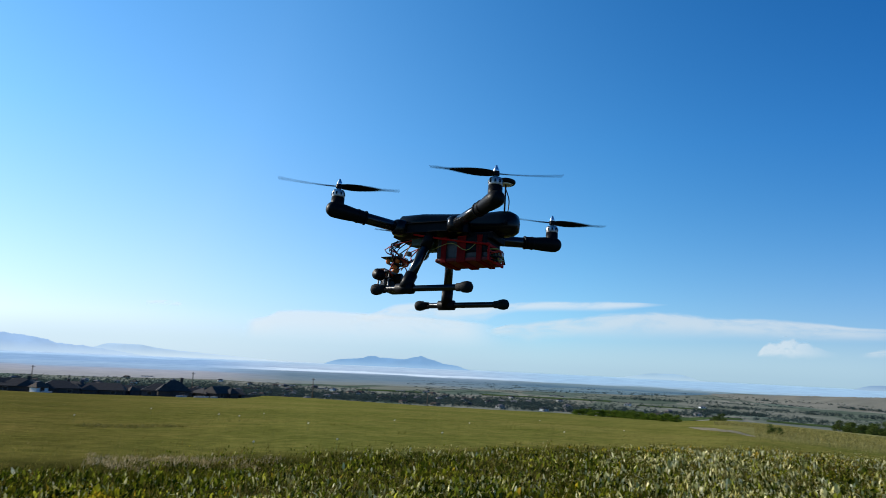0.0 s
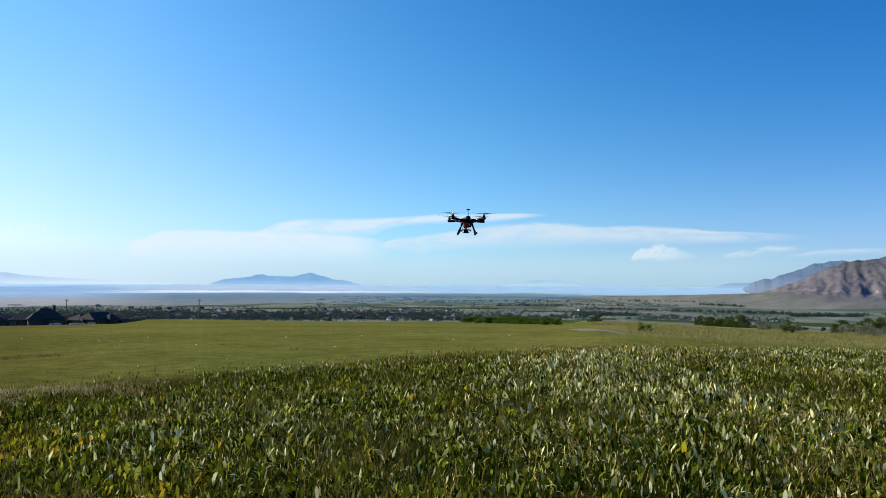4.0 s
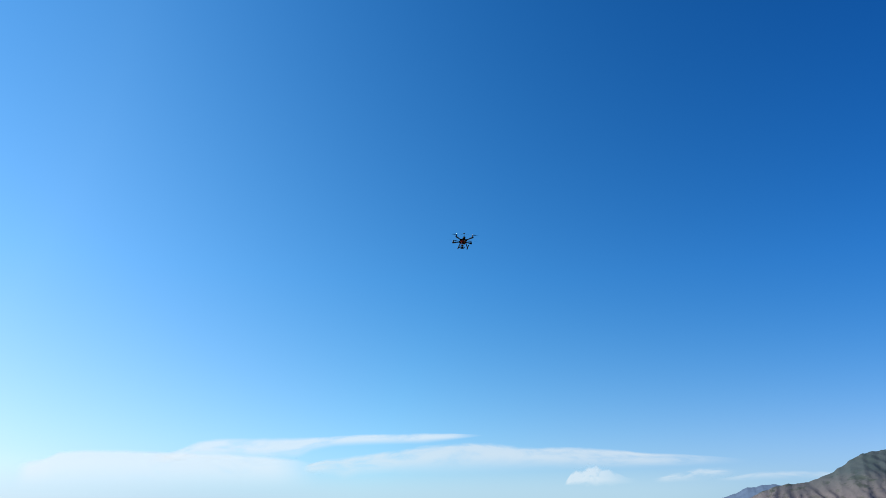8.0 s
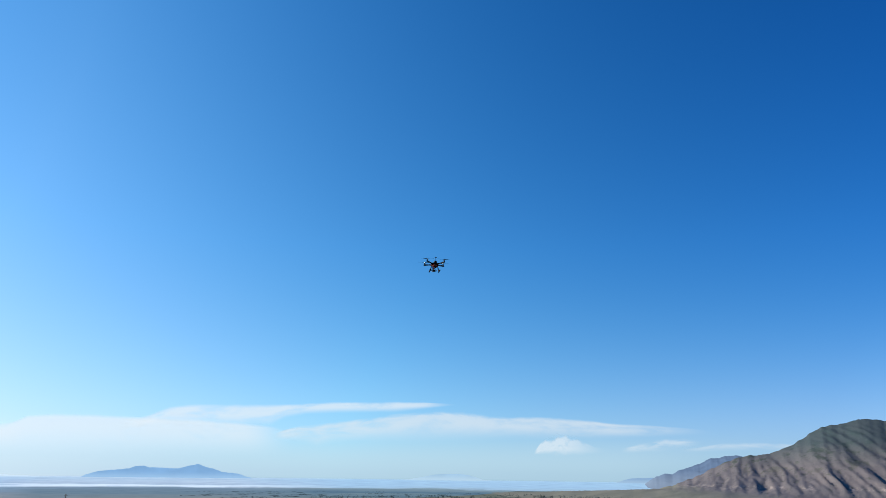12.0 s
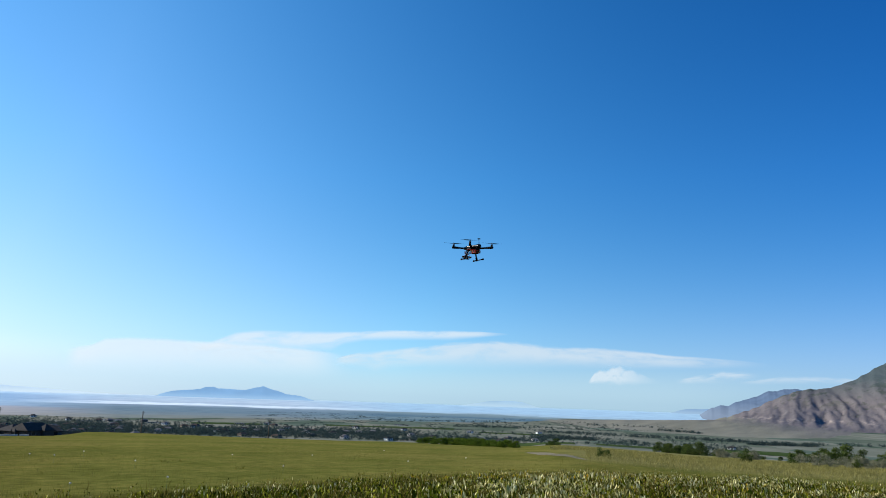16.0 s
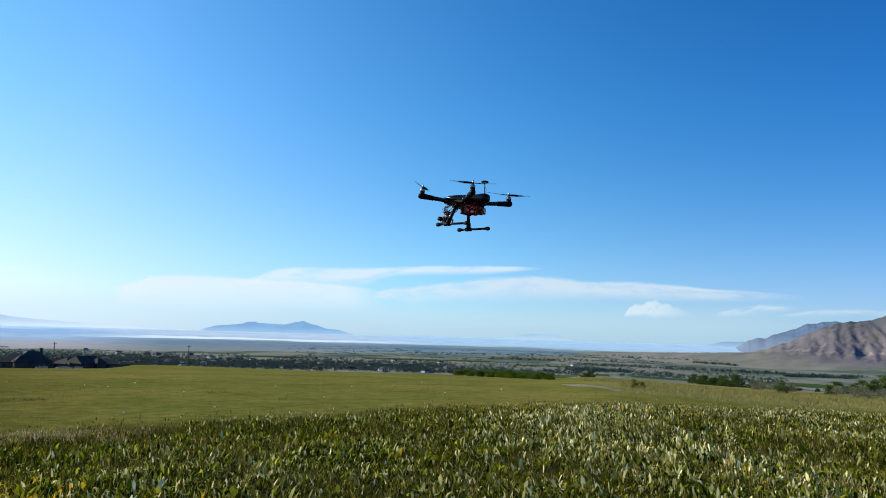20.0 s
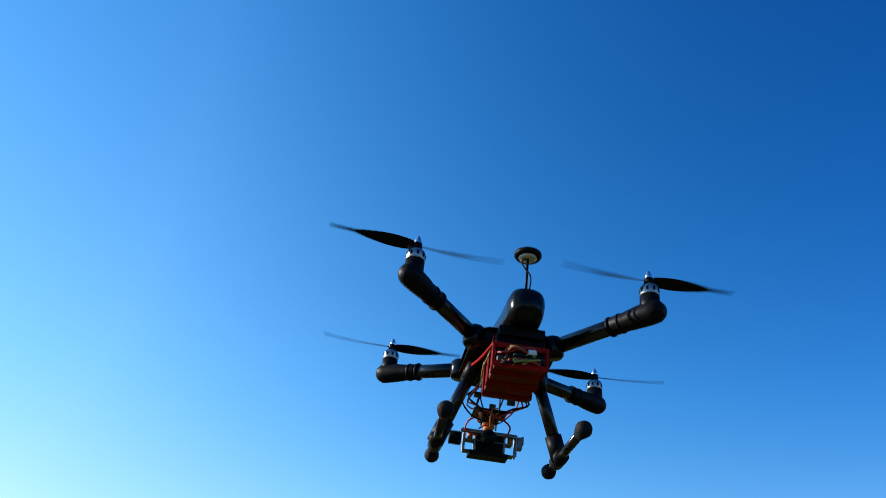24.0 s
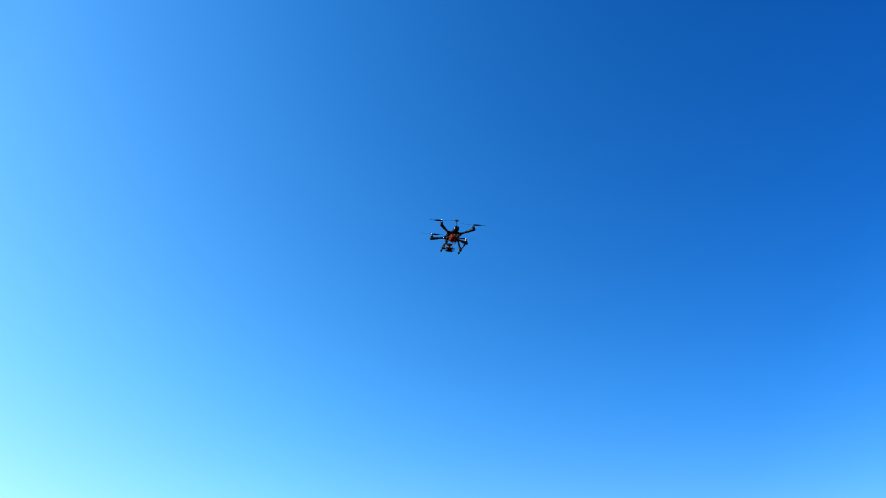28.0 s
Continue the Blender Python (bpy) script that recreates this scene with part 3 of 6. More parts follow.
def build_mountain():
    """The near mountain: a smooth fan up to the old shoreline, then ridges and gullies that spread from the summit."""
    profile = [(2, -1.5), (18, -1.3), (20.2, -1.1), (21.3, -0.95), (22.0, -0.78), (22.9, -0.52), (23.85, -0.18), (24.5, 0.10), (25.06, 0.40), (26.2, 0.95), (27.3, 1.32), (28.1, 1.46), (29.2, 1.58), (30.0, 1.83), (31.0, 2.25), (32.0, 2.90),
               (32.75, 3.34), (33.9, 3.54), (34.63, 3.66), (35.11, 3.87), (35.86, 3.85), (36.68, 3.69), (38.0, 3.90), (39.4, 3.85), (45, 4.6), (55, 4.2), (70, 3.6), (88, 0.5)]
    near, shelf, crest, far = 1120, 1800, 3200, 4200
    n, fan_rows, face_rows = 620, 16, 110
    verts, faces = [], []
    for i in range(fan_rows + face_rows + 9):
        for k in range(n):
            a = 2 + 86 * (k / (n - 1)) ** 1.1
            peak = EYE.z + crest * math.tan(radians(curve(profile, a)))
            peak += 5 * noise.noise((a * 2.3, 0.3, 9.0)) + 3 * noise.noise((a * 6.1, 1.3, 4.0))
            bench = min(EYE.z + shelf * math.tan(radians(curve([(2, -1.65), (6, -1.55), (9, -1.40), (11, -1.35), (13.1, -1.29), (15.2, -1.19), (17.3, -1.12), (20.2, -1.0), (23, -0.97), (26, -1.08), (29, -1.28), (32, -1.55), (35, -1.75), (45, -1.9), (88, -2.0)], a))), 900)
            if i <= fan_rows:
                u = i / fan_rows
                r, z = near + (shelf - near) * u, FLOOR - 1 + (bench - FLOOR + 1) * (0.35 * u + 0.65 * u * u)
                z += 1.5 * u * noise.noise((a * 0.9, u * 2, 3.0))
            elif i <= fan_rows + face_rows:
                u = (i - fan_rows) / face_rows
                r = shelf + (crest - shelf) * u
                z = bench + (peak - bench) * (0.55 * u + 0.45 * u ** 1.7 if peak > bench else u)
                w = (a - 27.0) / (0.62 + 0.60 * (1 - u)) + 0.38 * noise.noise((a * 0.30, u * 2.4, 1.0)) + 0.13 * noise.noise((a * 1.2, u * 7, 4.0))
                g = 0.0
                for f, amp in ((0.42, 0.60), (0.95, 0.80), (2.1, 0.50), (4.6, 0.24), (9.5, 0.09)):
                    g += amp * (0.35 - 1.4 * abs(noise.noise((w * f + 3.1 * f, u * 1.35 * f, 2.0 + f))))
                tall = max(0, peak - bench)
                z += g * min(17, 0.13 * tall) * min(1, 5 * u) * (1 - u) ** 0.5
                z += 2.0 * noise.noise((a * 5, u * 40, 6.0)) * (1 - u)
                z = max(z, bench - 4) if tall > 15 else z
            else:
                u = (i - fan_rows - face_rows) / 8
                r, z = crest + (far - crest) * u, peak + (FLOOR - peak) * u
            verts.append((r * math.sin(radians(a)), r * math.cos(radians(a)), z))
    for i in range(fan_rows + face_rows + 8):
        for k in range(n - 1):
            faces.append((i * n + k, i * n + k + 1, (i + 1) * n + k + 1, (i + 1) * n + k))
    tagged(sheet("mountain", verts, faces, MOUNTAIN), "dry brown mountain with folded gullies, dark scrub and smooth tan foot", "mountain", kind="structure")


def build_heights():
    build_mountain()
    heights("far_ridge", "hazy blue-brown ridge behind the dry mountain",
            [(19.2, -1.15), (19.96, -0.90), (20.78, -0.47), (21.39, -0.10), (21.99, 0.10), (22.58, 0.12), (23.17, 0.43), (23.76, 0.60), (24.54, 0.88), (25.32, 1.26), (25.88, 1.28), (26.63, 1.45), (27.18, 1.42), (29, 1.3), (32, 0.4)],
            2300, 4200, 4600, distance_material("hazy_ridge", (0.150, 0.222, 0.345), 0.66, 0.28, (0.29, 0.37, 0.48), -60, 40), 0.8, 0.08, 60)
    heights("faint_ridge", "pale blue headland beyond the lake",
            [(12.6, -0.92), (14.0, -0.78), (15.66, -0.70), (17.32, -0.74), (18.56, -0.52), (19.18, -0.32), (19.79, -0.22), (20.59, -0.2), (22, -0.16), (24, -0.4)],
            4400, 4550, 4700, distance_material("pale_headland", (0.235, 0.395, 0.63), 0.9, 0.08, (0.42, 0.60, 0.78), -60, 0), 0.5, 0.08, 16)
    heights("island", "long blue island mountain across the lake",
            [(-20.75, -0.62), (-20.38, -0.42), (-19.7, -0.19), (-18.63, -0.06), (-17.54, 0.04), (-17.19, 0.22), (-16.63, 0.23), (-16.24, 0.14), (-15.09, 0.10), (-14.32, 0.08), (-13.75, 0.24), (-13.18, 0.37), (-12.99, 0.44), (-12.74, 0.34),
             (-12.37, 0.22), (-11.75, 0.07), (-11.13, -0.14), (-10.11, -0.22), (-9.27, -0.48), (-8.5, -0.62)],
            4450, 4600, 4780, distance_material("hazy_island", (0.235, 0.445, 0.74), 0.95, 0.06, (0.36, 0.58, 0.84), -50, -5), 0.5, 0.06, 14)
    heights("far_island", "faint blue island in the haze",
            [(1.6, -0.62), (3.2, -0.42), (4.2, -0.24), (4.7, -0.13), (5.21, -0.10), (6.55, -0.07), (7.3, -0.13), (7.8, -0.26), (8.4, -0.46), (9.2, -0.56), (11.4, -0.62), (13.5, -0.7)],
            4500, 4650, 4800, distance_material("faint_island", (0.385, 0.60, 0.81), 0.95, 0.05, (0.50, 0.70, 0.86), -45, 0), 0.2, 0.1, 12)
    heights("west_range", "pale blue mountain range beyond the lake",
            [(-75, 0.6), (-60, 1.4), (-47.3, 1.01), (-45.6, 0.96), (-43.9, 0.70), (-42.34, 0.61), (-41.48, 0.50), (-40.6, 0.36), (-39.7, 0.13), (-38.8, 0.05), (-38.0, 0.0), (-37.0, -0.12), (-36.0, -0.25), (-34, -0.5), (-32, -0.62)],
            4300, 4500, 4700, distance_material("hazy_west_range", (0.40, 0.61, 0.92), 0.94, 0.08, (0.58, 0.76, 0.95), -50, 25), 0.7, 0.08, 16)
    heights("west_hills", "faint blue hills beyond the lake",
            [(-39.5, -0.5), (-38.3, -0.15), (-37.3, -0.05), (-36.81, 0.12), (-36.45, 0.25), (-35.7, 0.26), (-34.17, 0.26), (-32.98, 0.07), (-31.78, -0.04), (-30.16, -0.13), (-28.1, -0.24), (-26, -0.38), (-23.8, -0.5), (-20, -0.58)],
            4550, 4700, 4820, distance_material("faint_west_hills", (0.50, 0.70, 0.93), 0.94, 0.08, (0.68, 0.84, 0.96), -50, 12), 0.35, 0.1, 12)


def cloud_sheet(name, label, top, base, material, r):
    """A sheet of vapour between an upper and a lower outline, each a table of azimuth and elevation."""
    n, rows = 120, 10
    a0, a1 = top[0][0], top[-1][0]
    verts, faces, uvs = [], [], []
    for i in range(rows + 1):
        for k in range(n + 1):
            a = a0 + (a1 - a0) * k / n
            hi, lo = curve(top, a), curve(base, a)
            hi += 0.12 * (hi - lo)
            e = hi + (lo - hi) * i / rows
            verts.append(EYE + r * Vector((math.sin(radians(a)), math.cos(radians(a)), math.tan(radians(e)))))
            uvs.append((k / n, i / rows))
    for i in range(rows):
        for k in range(n):
            faces.append((i * (n + 1) + k, i * (n + 1) + k + 1, (i + 1) * (n + 1) + k + 1, (i + 1) * (n + 1) + k))
    ob = sheet(name, verts, faces, material)
    layer = ob.data.uv_layers.new(name="UVMap")
    for lp in ob.data.loops:
        layer.data[lp.index].uv = uvs[lp.vertex_index]
    ob.visible_shadow = False
    return tagged(ob, label, "cloud", kind="structure")


def build_clouds():
    cloud_sheet("cloud_streak", "long white streak of high cloud",
                [(-19, 3.4), (-17.3, 3.66), (-16.5, 4.0), (-15.4, 4.52), (-13.7, 4.76), (-11.4, 4.78), (-7.2, 4.92), (-5.1, 5.1), (-2.9, 5.24), (1.6, 5.38), (3.8, 5.37), (6.5, 5.22)],
                [(-19, 2.6), (-15.3, 3.0), (-10.4, 3.0), (-8.0, 3.2), (-7.0, 3.8), (-5.4, 4.15), (-2.9, 4.3), (1.6, 4.45), (4.2, 4.8), (6.5, 5.1)],
                cloud_material("streak_vapour", 0.92, (9, 1.8, 1), 3.1, 0.68, (0.12, 0.60), 0.18, 0.20, (0.50, 1.0), (0.10, 0.12)), 4750)
    cloud_sheet("cloud_shelf", "broad soft shelf of white cloud low over the lake",
                [(-27, 2.6), (-25.2, 3.05), (-24.5, 3.48), (-22.8, 3.67), (-21, 3.73), (-17.3, 3.68), (-12, 3.6), (-8, 3.3), (-6, 2.9)],
                [(-27, 0.8), (-20, 0.6), (-6, 0.8)],
                cloud_material("shelf_vapour", 0.93, (5, 1.8, 1), 5.4, 0.66, (0.05, 0.50), 0.08, 0.10, (0.30, 1.0), (0.05, 0.2)), 4770)
    cloud_sheet("cloud_bank", "broad thin bank of white cloud above the horizon",
                [(-7.8, 2.7), (-7.1, 2.96), (-5.8, 3.37), (-3.7, 3.6), (-1.9, 3.85), (1.6, 4.38), (4.2, 4.68), (5.6, 4.74), (8.3, 4.5), (12.7, 4.27), (14.9, 4.14), (17.0, 3.97), (19.1, 3.75), (21.2, 3.66), (22.8, 3.53), (26, 3.2)],
                [(-7.8, 2.3), (-5.3, 2.0), (-4.4, 1.7), (-3.2, 2.0), (0.8, 2.1), (5.2, 2.1), (10.5, 2.4), (17, 2.5), (22, 2.7), (26, 2.8)],
                cloud_material("bank_vapour", 0.87, (9, 2.2, 1), 7.7, 0.64, (0.10, 0.60), 0.26, 0.16, (0.45, 1.0), (0.03, 0.22)), 4700)
    cloud_sheet("low_haze_cloud", "pale haze cloud low over the lake",
                [(-50, 2.4), (-34, 3.0), (-26, 3.2), (-14, 3.0), (0, 3.0), (14, 3.3), (26, 3.2), (34, 2.6)], [(-50, -0.6), (34, -0.9)],
                cloud_material("haze_vapour", 0.87, (6, 2.0, 1), 1.9, 0.50, (0.0, 0.30), 0.06, 0.60, (0.90, 1.0), (0.1, 0.2), (0.64, 0.885, 1.04)), 4810)
    cloud_sheet("west_haze", "bright thin haze under the sun over the lake", [(-62, 6.0), (-45, 5.0), (-30, 4.0), (-12, 3.4)], [(-62, -0.6), (-12, -0.8)],
                cloud_material("west_haze_vapour", 1.11, (4, 1.5, 1), 4.4, 0.52, (0.0, 0.25), 0.06, 0.75, (0.92, 1.0), (0.1, 0.5), (0.83, 1.01, 1.03)), 4815)
    cloud_sheet("cloud_scrap", "tiny faint scrap of cloud high over the lake", [(-34.2, 3.55), (-33.4, 3.68), (-32.6, 3.72), (-31.6, 3.6)], [(-34.2, 3.2), (-31.6, 3.2)],
                cloud_material("scrap_vapour", 0.95, (3, 2.0, 1), 2.2, 0.4, (0.3, 0.6), 0.3, 0.3), 4620)
    cloud_sheet("cloud_wisp", "thin torn wisp of cloud near the mountain", [(18.8, 1.95), (20.0, 2.2), (21.1, 2.45), (22.4, 2.65), (23.6, 2.7), (25, 2.5)], [(18.8, 1.5), (21.9, 1.6), (25, 2.1)],
                cloud_material("wisp_vapour", 0.9, (4, 2.2, 1), 12.3, 0.5, (0.30, 0.65), 0.3, 0.3, (0.4, 1.0), (0.2, 0.3)), 4640)
    cloud_sheet("cloud_shred", "thin pale shred of cloud beside the mountain", [(23, 1.9), (24.5, 2.1), (26.3, 2.36), (28.6, 2.39), (30.8, 2.26), (33, 2.1)], [(23, 1.6), (28, 1.7), (33, 1.7)],
                cloud_material("shred_vapour", 0.9, (4, 2.0, 1), 5.1, 0.4, (0.25, 0.65), 0.25, 0.3, (0.35, 1.0), (0.2, 0.2)), 4660)
    cloud_sheet("heaped_cloud", "small white heaped cloud over the valley",
                [(12.4, 1.55), (12.65, 1.95), (12.95, 2.32), (13.3, 2.55), (13.8, 2.62), (14.3, 2.84), (14.9, 2.74), (15.5, 2.70), (16.0, 2.50), (16.6, 2.3), (17.2, 2.05), (18, 1.9)],
                [(12.4, 1.42), (14.8, 1.30), (16.1, 1.40), (18, 1.55)],
                cloud_material("heap_vapour", 0.93, (6, 2.2, 1), 9.2, 0.60, (0.15, 0.52), 0.55, 0.20, (0.62, 1.0), (0.06, 0.65)), 4600)


build_ground()
build_lake()
build_heights()
build_clouds()


# straps and tray: the red of the end frame, darkened for shade
STRAP = plain("shaded_red_webbing", (0.13, 0.005, 0.005), (0.20, 0.008, 0.007), 50, 0.7, bump=0.2, spec=0.05)
TRAY = plain("shaded_red_tray", (0.11, 0.007, 0.005), (0.17, 0.011, 0.008), 40, 0.6, bump=0.2)


# ---- the aircraft ----
MOTORS = {"rear_left": (-0.219, -0.207), "rear_right": (0.219, -0.207), "front_left": (-0.246, 0.247), "front_right": (0.246, 0.247)}
HINGES = {"rear_left": (-0.080, -0.032), "rear_right": (0.080, -0.032), "front_left": (-0.086, 0.140), "front_right": (0.086, 0.140)}
ARM_Z = -0.079


def canopy_mesh():
    """The shell: a long rounded hump, blunt and high at the tail."""
    bm = bmesh.new()
    ribs = [(0.182, 0.030, -0.056, -0.040), (0.174, 0.058, -0.062, -0.024), (0.146, 0.078, -0.064, -0.008), (0.085, 0.066, -0.064, -0.004),
            (0.000, 0.046, -0.064, -0.007), (-0.080, 0.038, -0.070, -0.008), (-0.140, 0.036, -0.078, -0.006),
            (-0.166, 0.033, -0.076, -0.009), (-0.180, 0.025, -0.068, -0.017), (-0.186, 0.010, -0.052, -0.032)]
    n, prev = 20, None
    first = None
    for y, w, lo, hi in ribs:
        zc, h = (lo + hi) / 2 - 0.022, (hi - lo) / 2
        ring = []
        for k in range(n):
            a = 2 * math.pi * k / n
            c, s = math.cos(a), math.sin(a)
            ring.append(bm.verts.new((w * math.copysign(abs(c) ** 0.7, c), y, zc + h * math.copysign(abs(s) ** 0.7, s))))
        if prev:
            for k in range(n):
                bm.faces.new((prev[k], ring[k], ring[(k + 1) % n], prev[(k + 1) % n]))
        first = first or ring
        prev = ring
    bm.faces.new(first)
    bm.faces.new(prev[::-1])
    return bm


def propeller_mesh(radius=0.166, flip=1):
    """Two slim blades with twist and a swept tip."""
    bm = bmesh.new()
    for side in (0, math.pi):
        turn = Matrix.Rotation(side, 4, "Z")
        prev = None
        for k in range(11):
            u = k / 10
            x = 0.008 + (radius - 0.008) * u
            chord = (0.010 + 0.020 * math.sin(math.pi * min(1, u * 1.25 + 0.12)) ** 0.8) if u < 0.98 else 0.004
            chord = max(0.004, chord * (1 - 0.35 * u))
            pitch = flip * radians(30 - 22 * u)
            sweep = -flip * 0.010 * u * u
            lift = 0.006 * u * u
            pts = []
            for c, t in ((-0.5, 0.0), (-0.1, 0.0013), (0.5, 0.0), (-0.1, -0.0010)):
                yy, zz = c * chord, t
                pts.append(turn @ Vector((x, sweep + yy * math.cos(pitch) - zz * math.sin(pitch), lift + yy * math.sin(pitch) + zz * math.cos(pitch))))
            ring = [bm.verts.new(p) for p in pts]
            if prev:
                for j in range(4):
                    bm.faces.new((prev[j], prev[(j + 1) % 4], ring[(j + 1) % 4], ring[j]))
            else:
                bm.faces.new(ring[::-1])
            prev = ring
        bm.faces.new(prev)
    lathe(bm, [(0, -0.005), (0.009, -0.005), (0.009, 0.005), (0, 0.005)], n=14)
    return bm


def build_aircraft():
    craft = thing("quadcopter", pose(0, 6, 3), "black four-rotor drone with red battery tray and camera gimbal, flying", "drone")
    part("canopy", canopy_mesh(), GLOSS, craft, "glossy black plastic shell", True)
    for z, name in ((-0.069, "top_plate"), (-0.096, "bottom_plate")):
        bm = bmesh.new()
        ring = [(-0.055, 0.178), (0.055, 0.178), (0.092, 0.150), (0.086, -0.035), (0.056, -0.062), (-0.056, -0.062), (-0.086, -0.035), (-0.092, 0.150)]
        lo = [bm.verts.new((x, y, z - 0.0012)) for x, y in ring]
        hi = [bm.verts.new((x, y, z + 0.0012)) for x, y in ring]
        bm.faces.new(lo)
        bm.faces.new(hi[::-1])
        for k in range(8):
            bm.faces.new((lo[k], hi[k], hi[(k + 1) % 8], lo[(k + 1) % 8]))
        part(name, bm, BLACK, craft)
    bm = bmesh.new()
    ring = [(-0.050, 0.172), (0.050, 0.172), (0.084, 0.146), (0.078, -0.033), (0.050, -0.056), (-0.050, -0.056), (-0.078, -0.033), (-0.084, 0.146)]
    lo, hi = [bm.verts.new((x, y, -0.0945)) for x, y in ring], [bm.verts.new((x, y, -0.0705)) for x, y in ring]
    bm.faces.new(lo)
    bm.faces.new(hi[::-1])
    for k in range(8):
        bm.faces.new((lo[k], hi[k], hi[(k + 1) % 8], lo[(k + 1) % 8]))
    part("frame_core", bm, BLACK, craft, "black frame between the plates")
    props = {}
    for where, (mx, my) in MOTORS.items():
        hx, hy = HINGES[where]
        h, e = Vector((hx, hy, ARM_Z)), Vector((mx, my, ARM_Z + 0.011))
        d = (e - h).normalized()
        bm = rod(bmesh.new(), h - 0.02 * d, e - 0.03 * d, 0.0156, n=18)
        arm = part("arm", bm, CARBON, craft, "black carbon tube arm", True)
        bm = lathe(bmesh.new(), [(0, -0.021), (0.019, -0.021), (0.0225, -0.016), (0.0235, 0.0), (0.0225, 0.015), (0.017, 0.020), (0, 0.022)], Matrix.Translation(h), 20)
        part("arm_hinge", bm, GLOSS, arm, "rounded black folding hinge", True)
        axis = Matrix.Translation(e) @ d.to_track_quat("Z", "Y").to_matrix().to_4x4()
        bm = lathe(bmesh.new(), [(0, -0.080), (0.0175, -0.080), (0.0186, -0.077), (0.0186, -0.050), (0.0200, -0.038), (0.0215, -0.018), (0.0222, 0.002),
                                 (0.0215, 0.014), (0.0165, 0.023), (0.010, 0.028), (0, 0.029)], axis, 14)
        part("motor_mount", bm, BLACK, arm, "rounded black motor housing", True)
        for s in (-0.084, -0.062):
            bm = lathe(bmesh.new(), [(0.0155, s - 0.003), (0.0200, s - 0.002), (0.0200, s + 0.002), (0.0155, s + 0.003)], axis, 16)
            part("clamp_ring", bm, BLACK, arm, "", True)
        m = Matrix.Translation((mx, my, 0))
        bm = lathe(bmesh.new(), [(0, -0.070), (0.0185, -0.070), (0.0180, -0.033), (0, -0.033)], m, 18)
        motor = part("motor", bm, BLACK, craft, "brushless motor, black base", True)
        bm = lathe(bmesh.new(), [(0.0165, -0.033), (0.0178, -0.031), (0.0178, -0.018), (0.0150, -0.0125), (0.006, -0.010), (0.006, -0.004), (0, -0.004)], m, 18)
        part("motor_bell", bm, SILVER, motor, "bright silver motor bell", True)
        for k in range(9):
            a = 2 * math.pi * k / 9
            part("bell_slot", box(bmesh.new(), m @ Vector((0.0172 * math.cos(a), 0.0172 * math.sin(a), -0.0235)), (0.003, 0.004, 0.008), turn=Matrix.Rotation(a, 4, "Z")), BLACK, motor)
        prop = part("propeller", propeller_mesh(flip=1 if where in ("rear_left", "front_right") else -1), BLACK, craft, "black two-blade propeller, spinning")
        bm = lathe(bmesh.new(), [(0.0062, 0.004), (0.0072, 0.006), (0.0068, 0.011), (0.004, 0.017), (0.0025, 0.0215), (0, 0.022)], n=12)
        part("prop_nut", bm, STEEL, prop, "silver prop nut", True)
        props[where] = prop

    # receiver puck on its mast
    bm = rod(bmesh.new(), (0, -0.142, -0.034), (0, -0.142, 0.055), 0.0026, n=8)
    mast = part("gps_mast", bm, BLACK, craft, "thin black mast", True)
    part("mast_cable", along(bmesh.new(), [(0.004, -0.150, -0.032), (0.006, -0.152, 0.004), (-0.007, -0.150, 0.026), (-0.013, -0.146, 0.040), (-0.003, -0.142, 0.052)], 0.0016), BLACK, mast, "", True)
    m = Matrix.Translation((0, -0.142, 0.059))
    bm = lathe(bmesh.new(), [(0.018, -0.006), (0.025, -0.005), (0.0275, -0.001), (0.027, 0.004), (0.020, 0.0075), (0, 0.009)], m, 24)
    puck = part("gps_puck", bm, BLACK, craft, "black round satellite receiver", True)
    part("puck_base", lathe(bmesh.new(), [(0, -0.0075), (0.012, -0.0075), (0.0185, -0.006), (0, -0.004)], m, 20), PALE, puck, "pale underside", True)

    # legs and skids
    for s in (-1, 1):
        top, foot = Vector((s * 0.062, 0.050, -0.098)), Vector((s * 0.125, 0.083, -0.262))
        leg = part("leg", rod(bmesh.new(), top, foot, 0.0128, n=14), CARBON, craft, "black tube leg", True)
        d = (foot - top).normalized()
        part("leg_socket", rod(bmesh.new(), top - 0.012 * d, top + 0.045 * d, 0.0178, 0.0150, n=14), BLACK, leg, "", True)
        part("leg_joint", rod(bmesh.new(), foot - 0.044 * d, foot + 0.006 * d, 0.0172, n=14), BLACK, leg, "", True)
        a, b = Vector((s * 0.125, 0.175, -0.265)), Vector((s * 0.125, -0.102, -0.265))
        skid = part("skid", rod(bmesh.new(), a, b, 0.0085, n=12), CARBON, craft, "black tube landing skid", True)
        part("skid_joint", rod(bmesh.new(), (s * 0.125, 0.108, -0.265), (s * 0.125, 0.058, -0.265), 0.0148, n=14), BLACK, skid, "", True)
        for y, o in ((0.175, 1), (-0.102, -1)):
            m = Matrix.Translation((s * 0.125, y, -0.265)) @ Matrix.Rotation(-o * math.pi / 2, 4, "X")
            bm = lathe(bmesh.new(), [(0, -0.030), (0.0105, -0.030), (0.0115, -0.018), (0.0142, -0.012), (0.0158, 0.0), (0.0132, 0.010), (0.0065, 0.0145), (0, 0.015)], m, 16)
            part("end_cap", bm, RUBBER, skid, "black rubber end cap", True)

    # battery in its red tray
    bm = box(bmesh.new(), (0, -0.037, -0.136), (0.084, 0.154, 0.060), 0.006)
    pack = part("battery", bm, WRAP, craft, "dark wrapped battery pack")
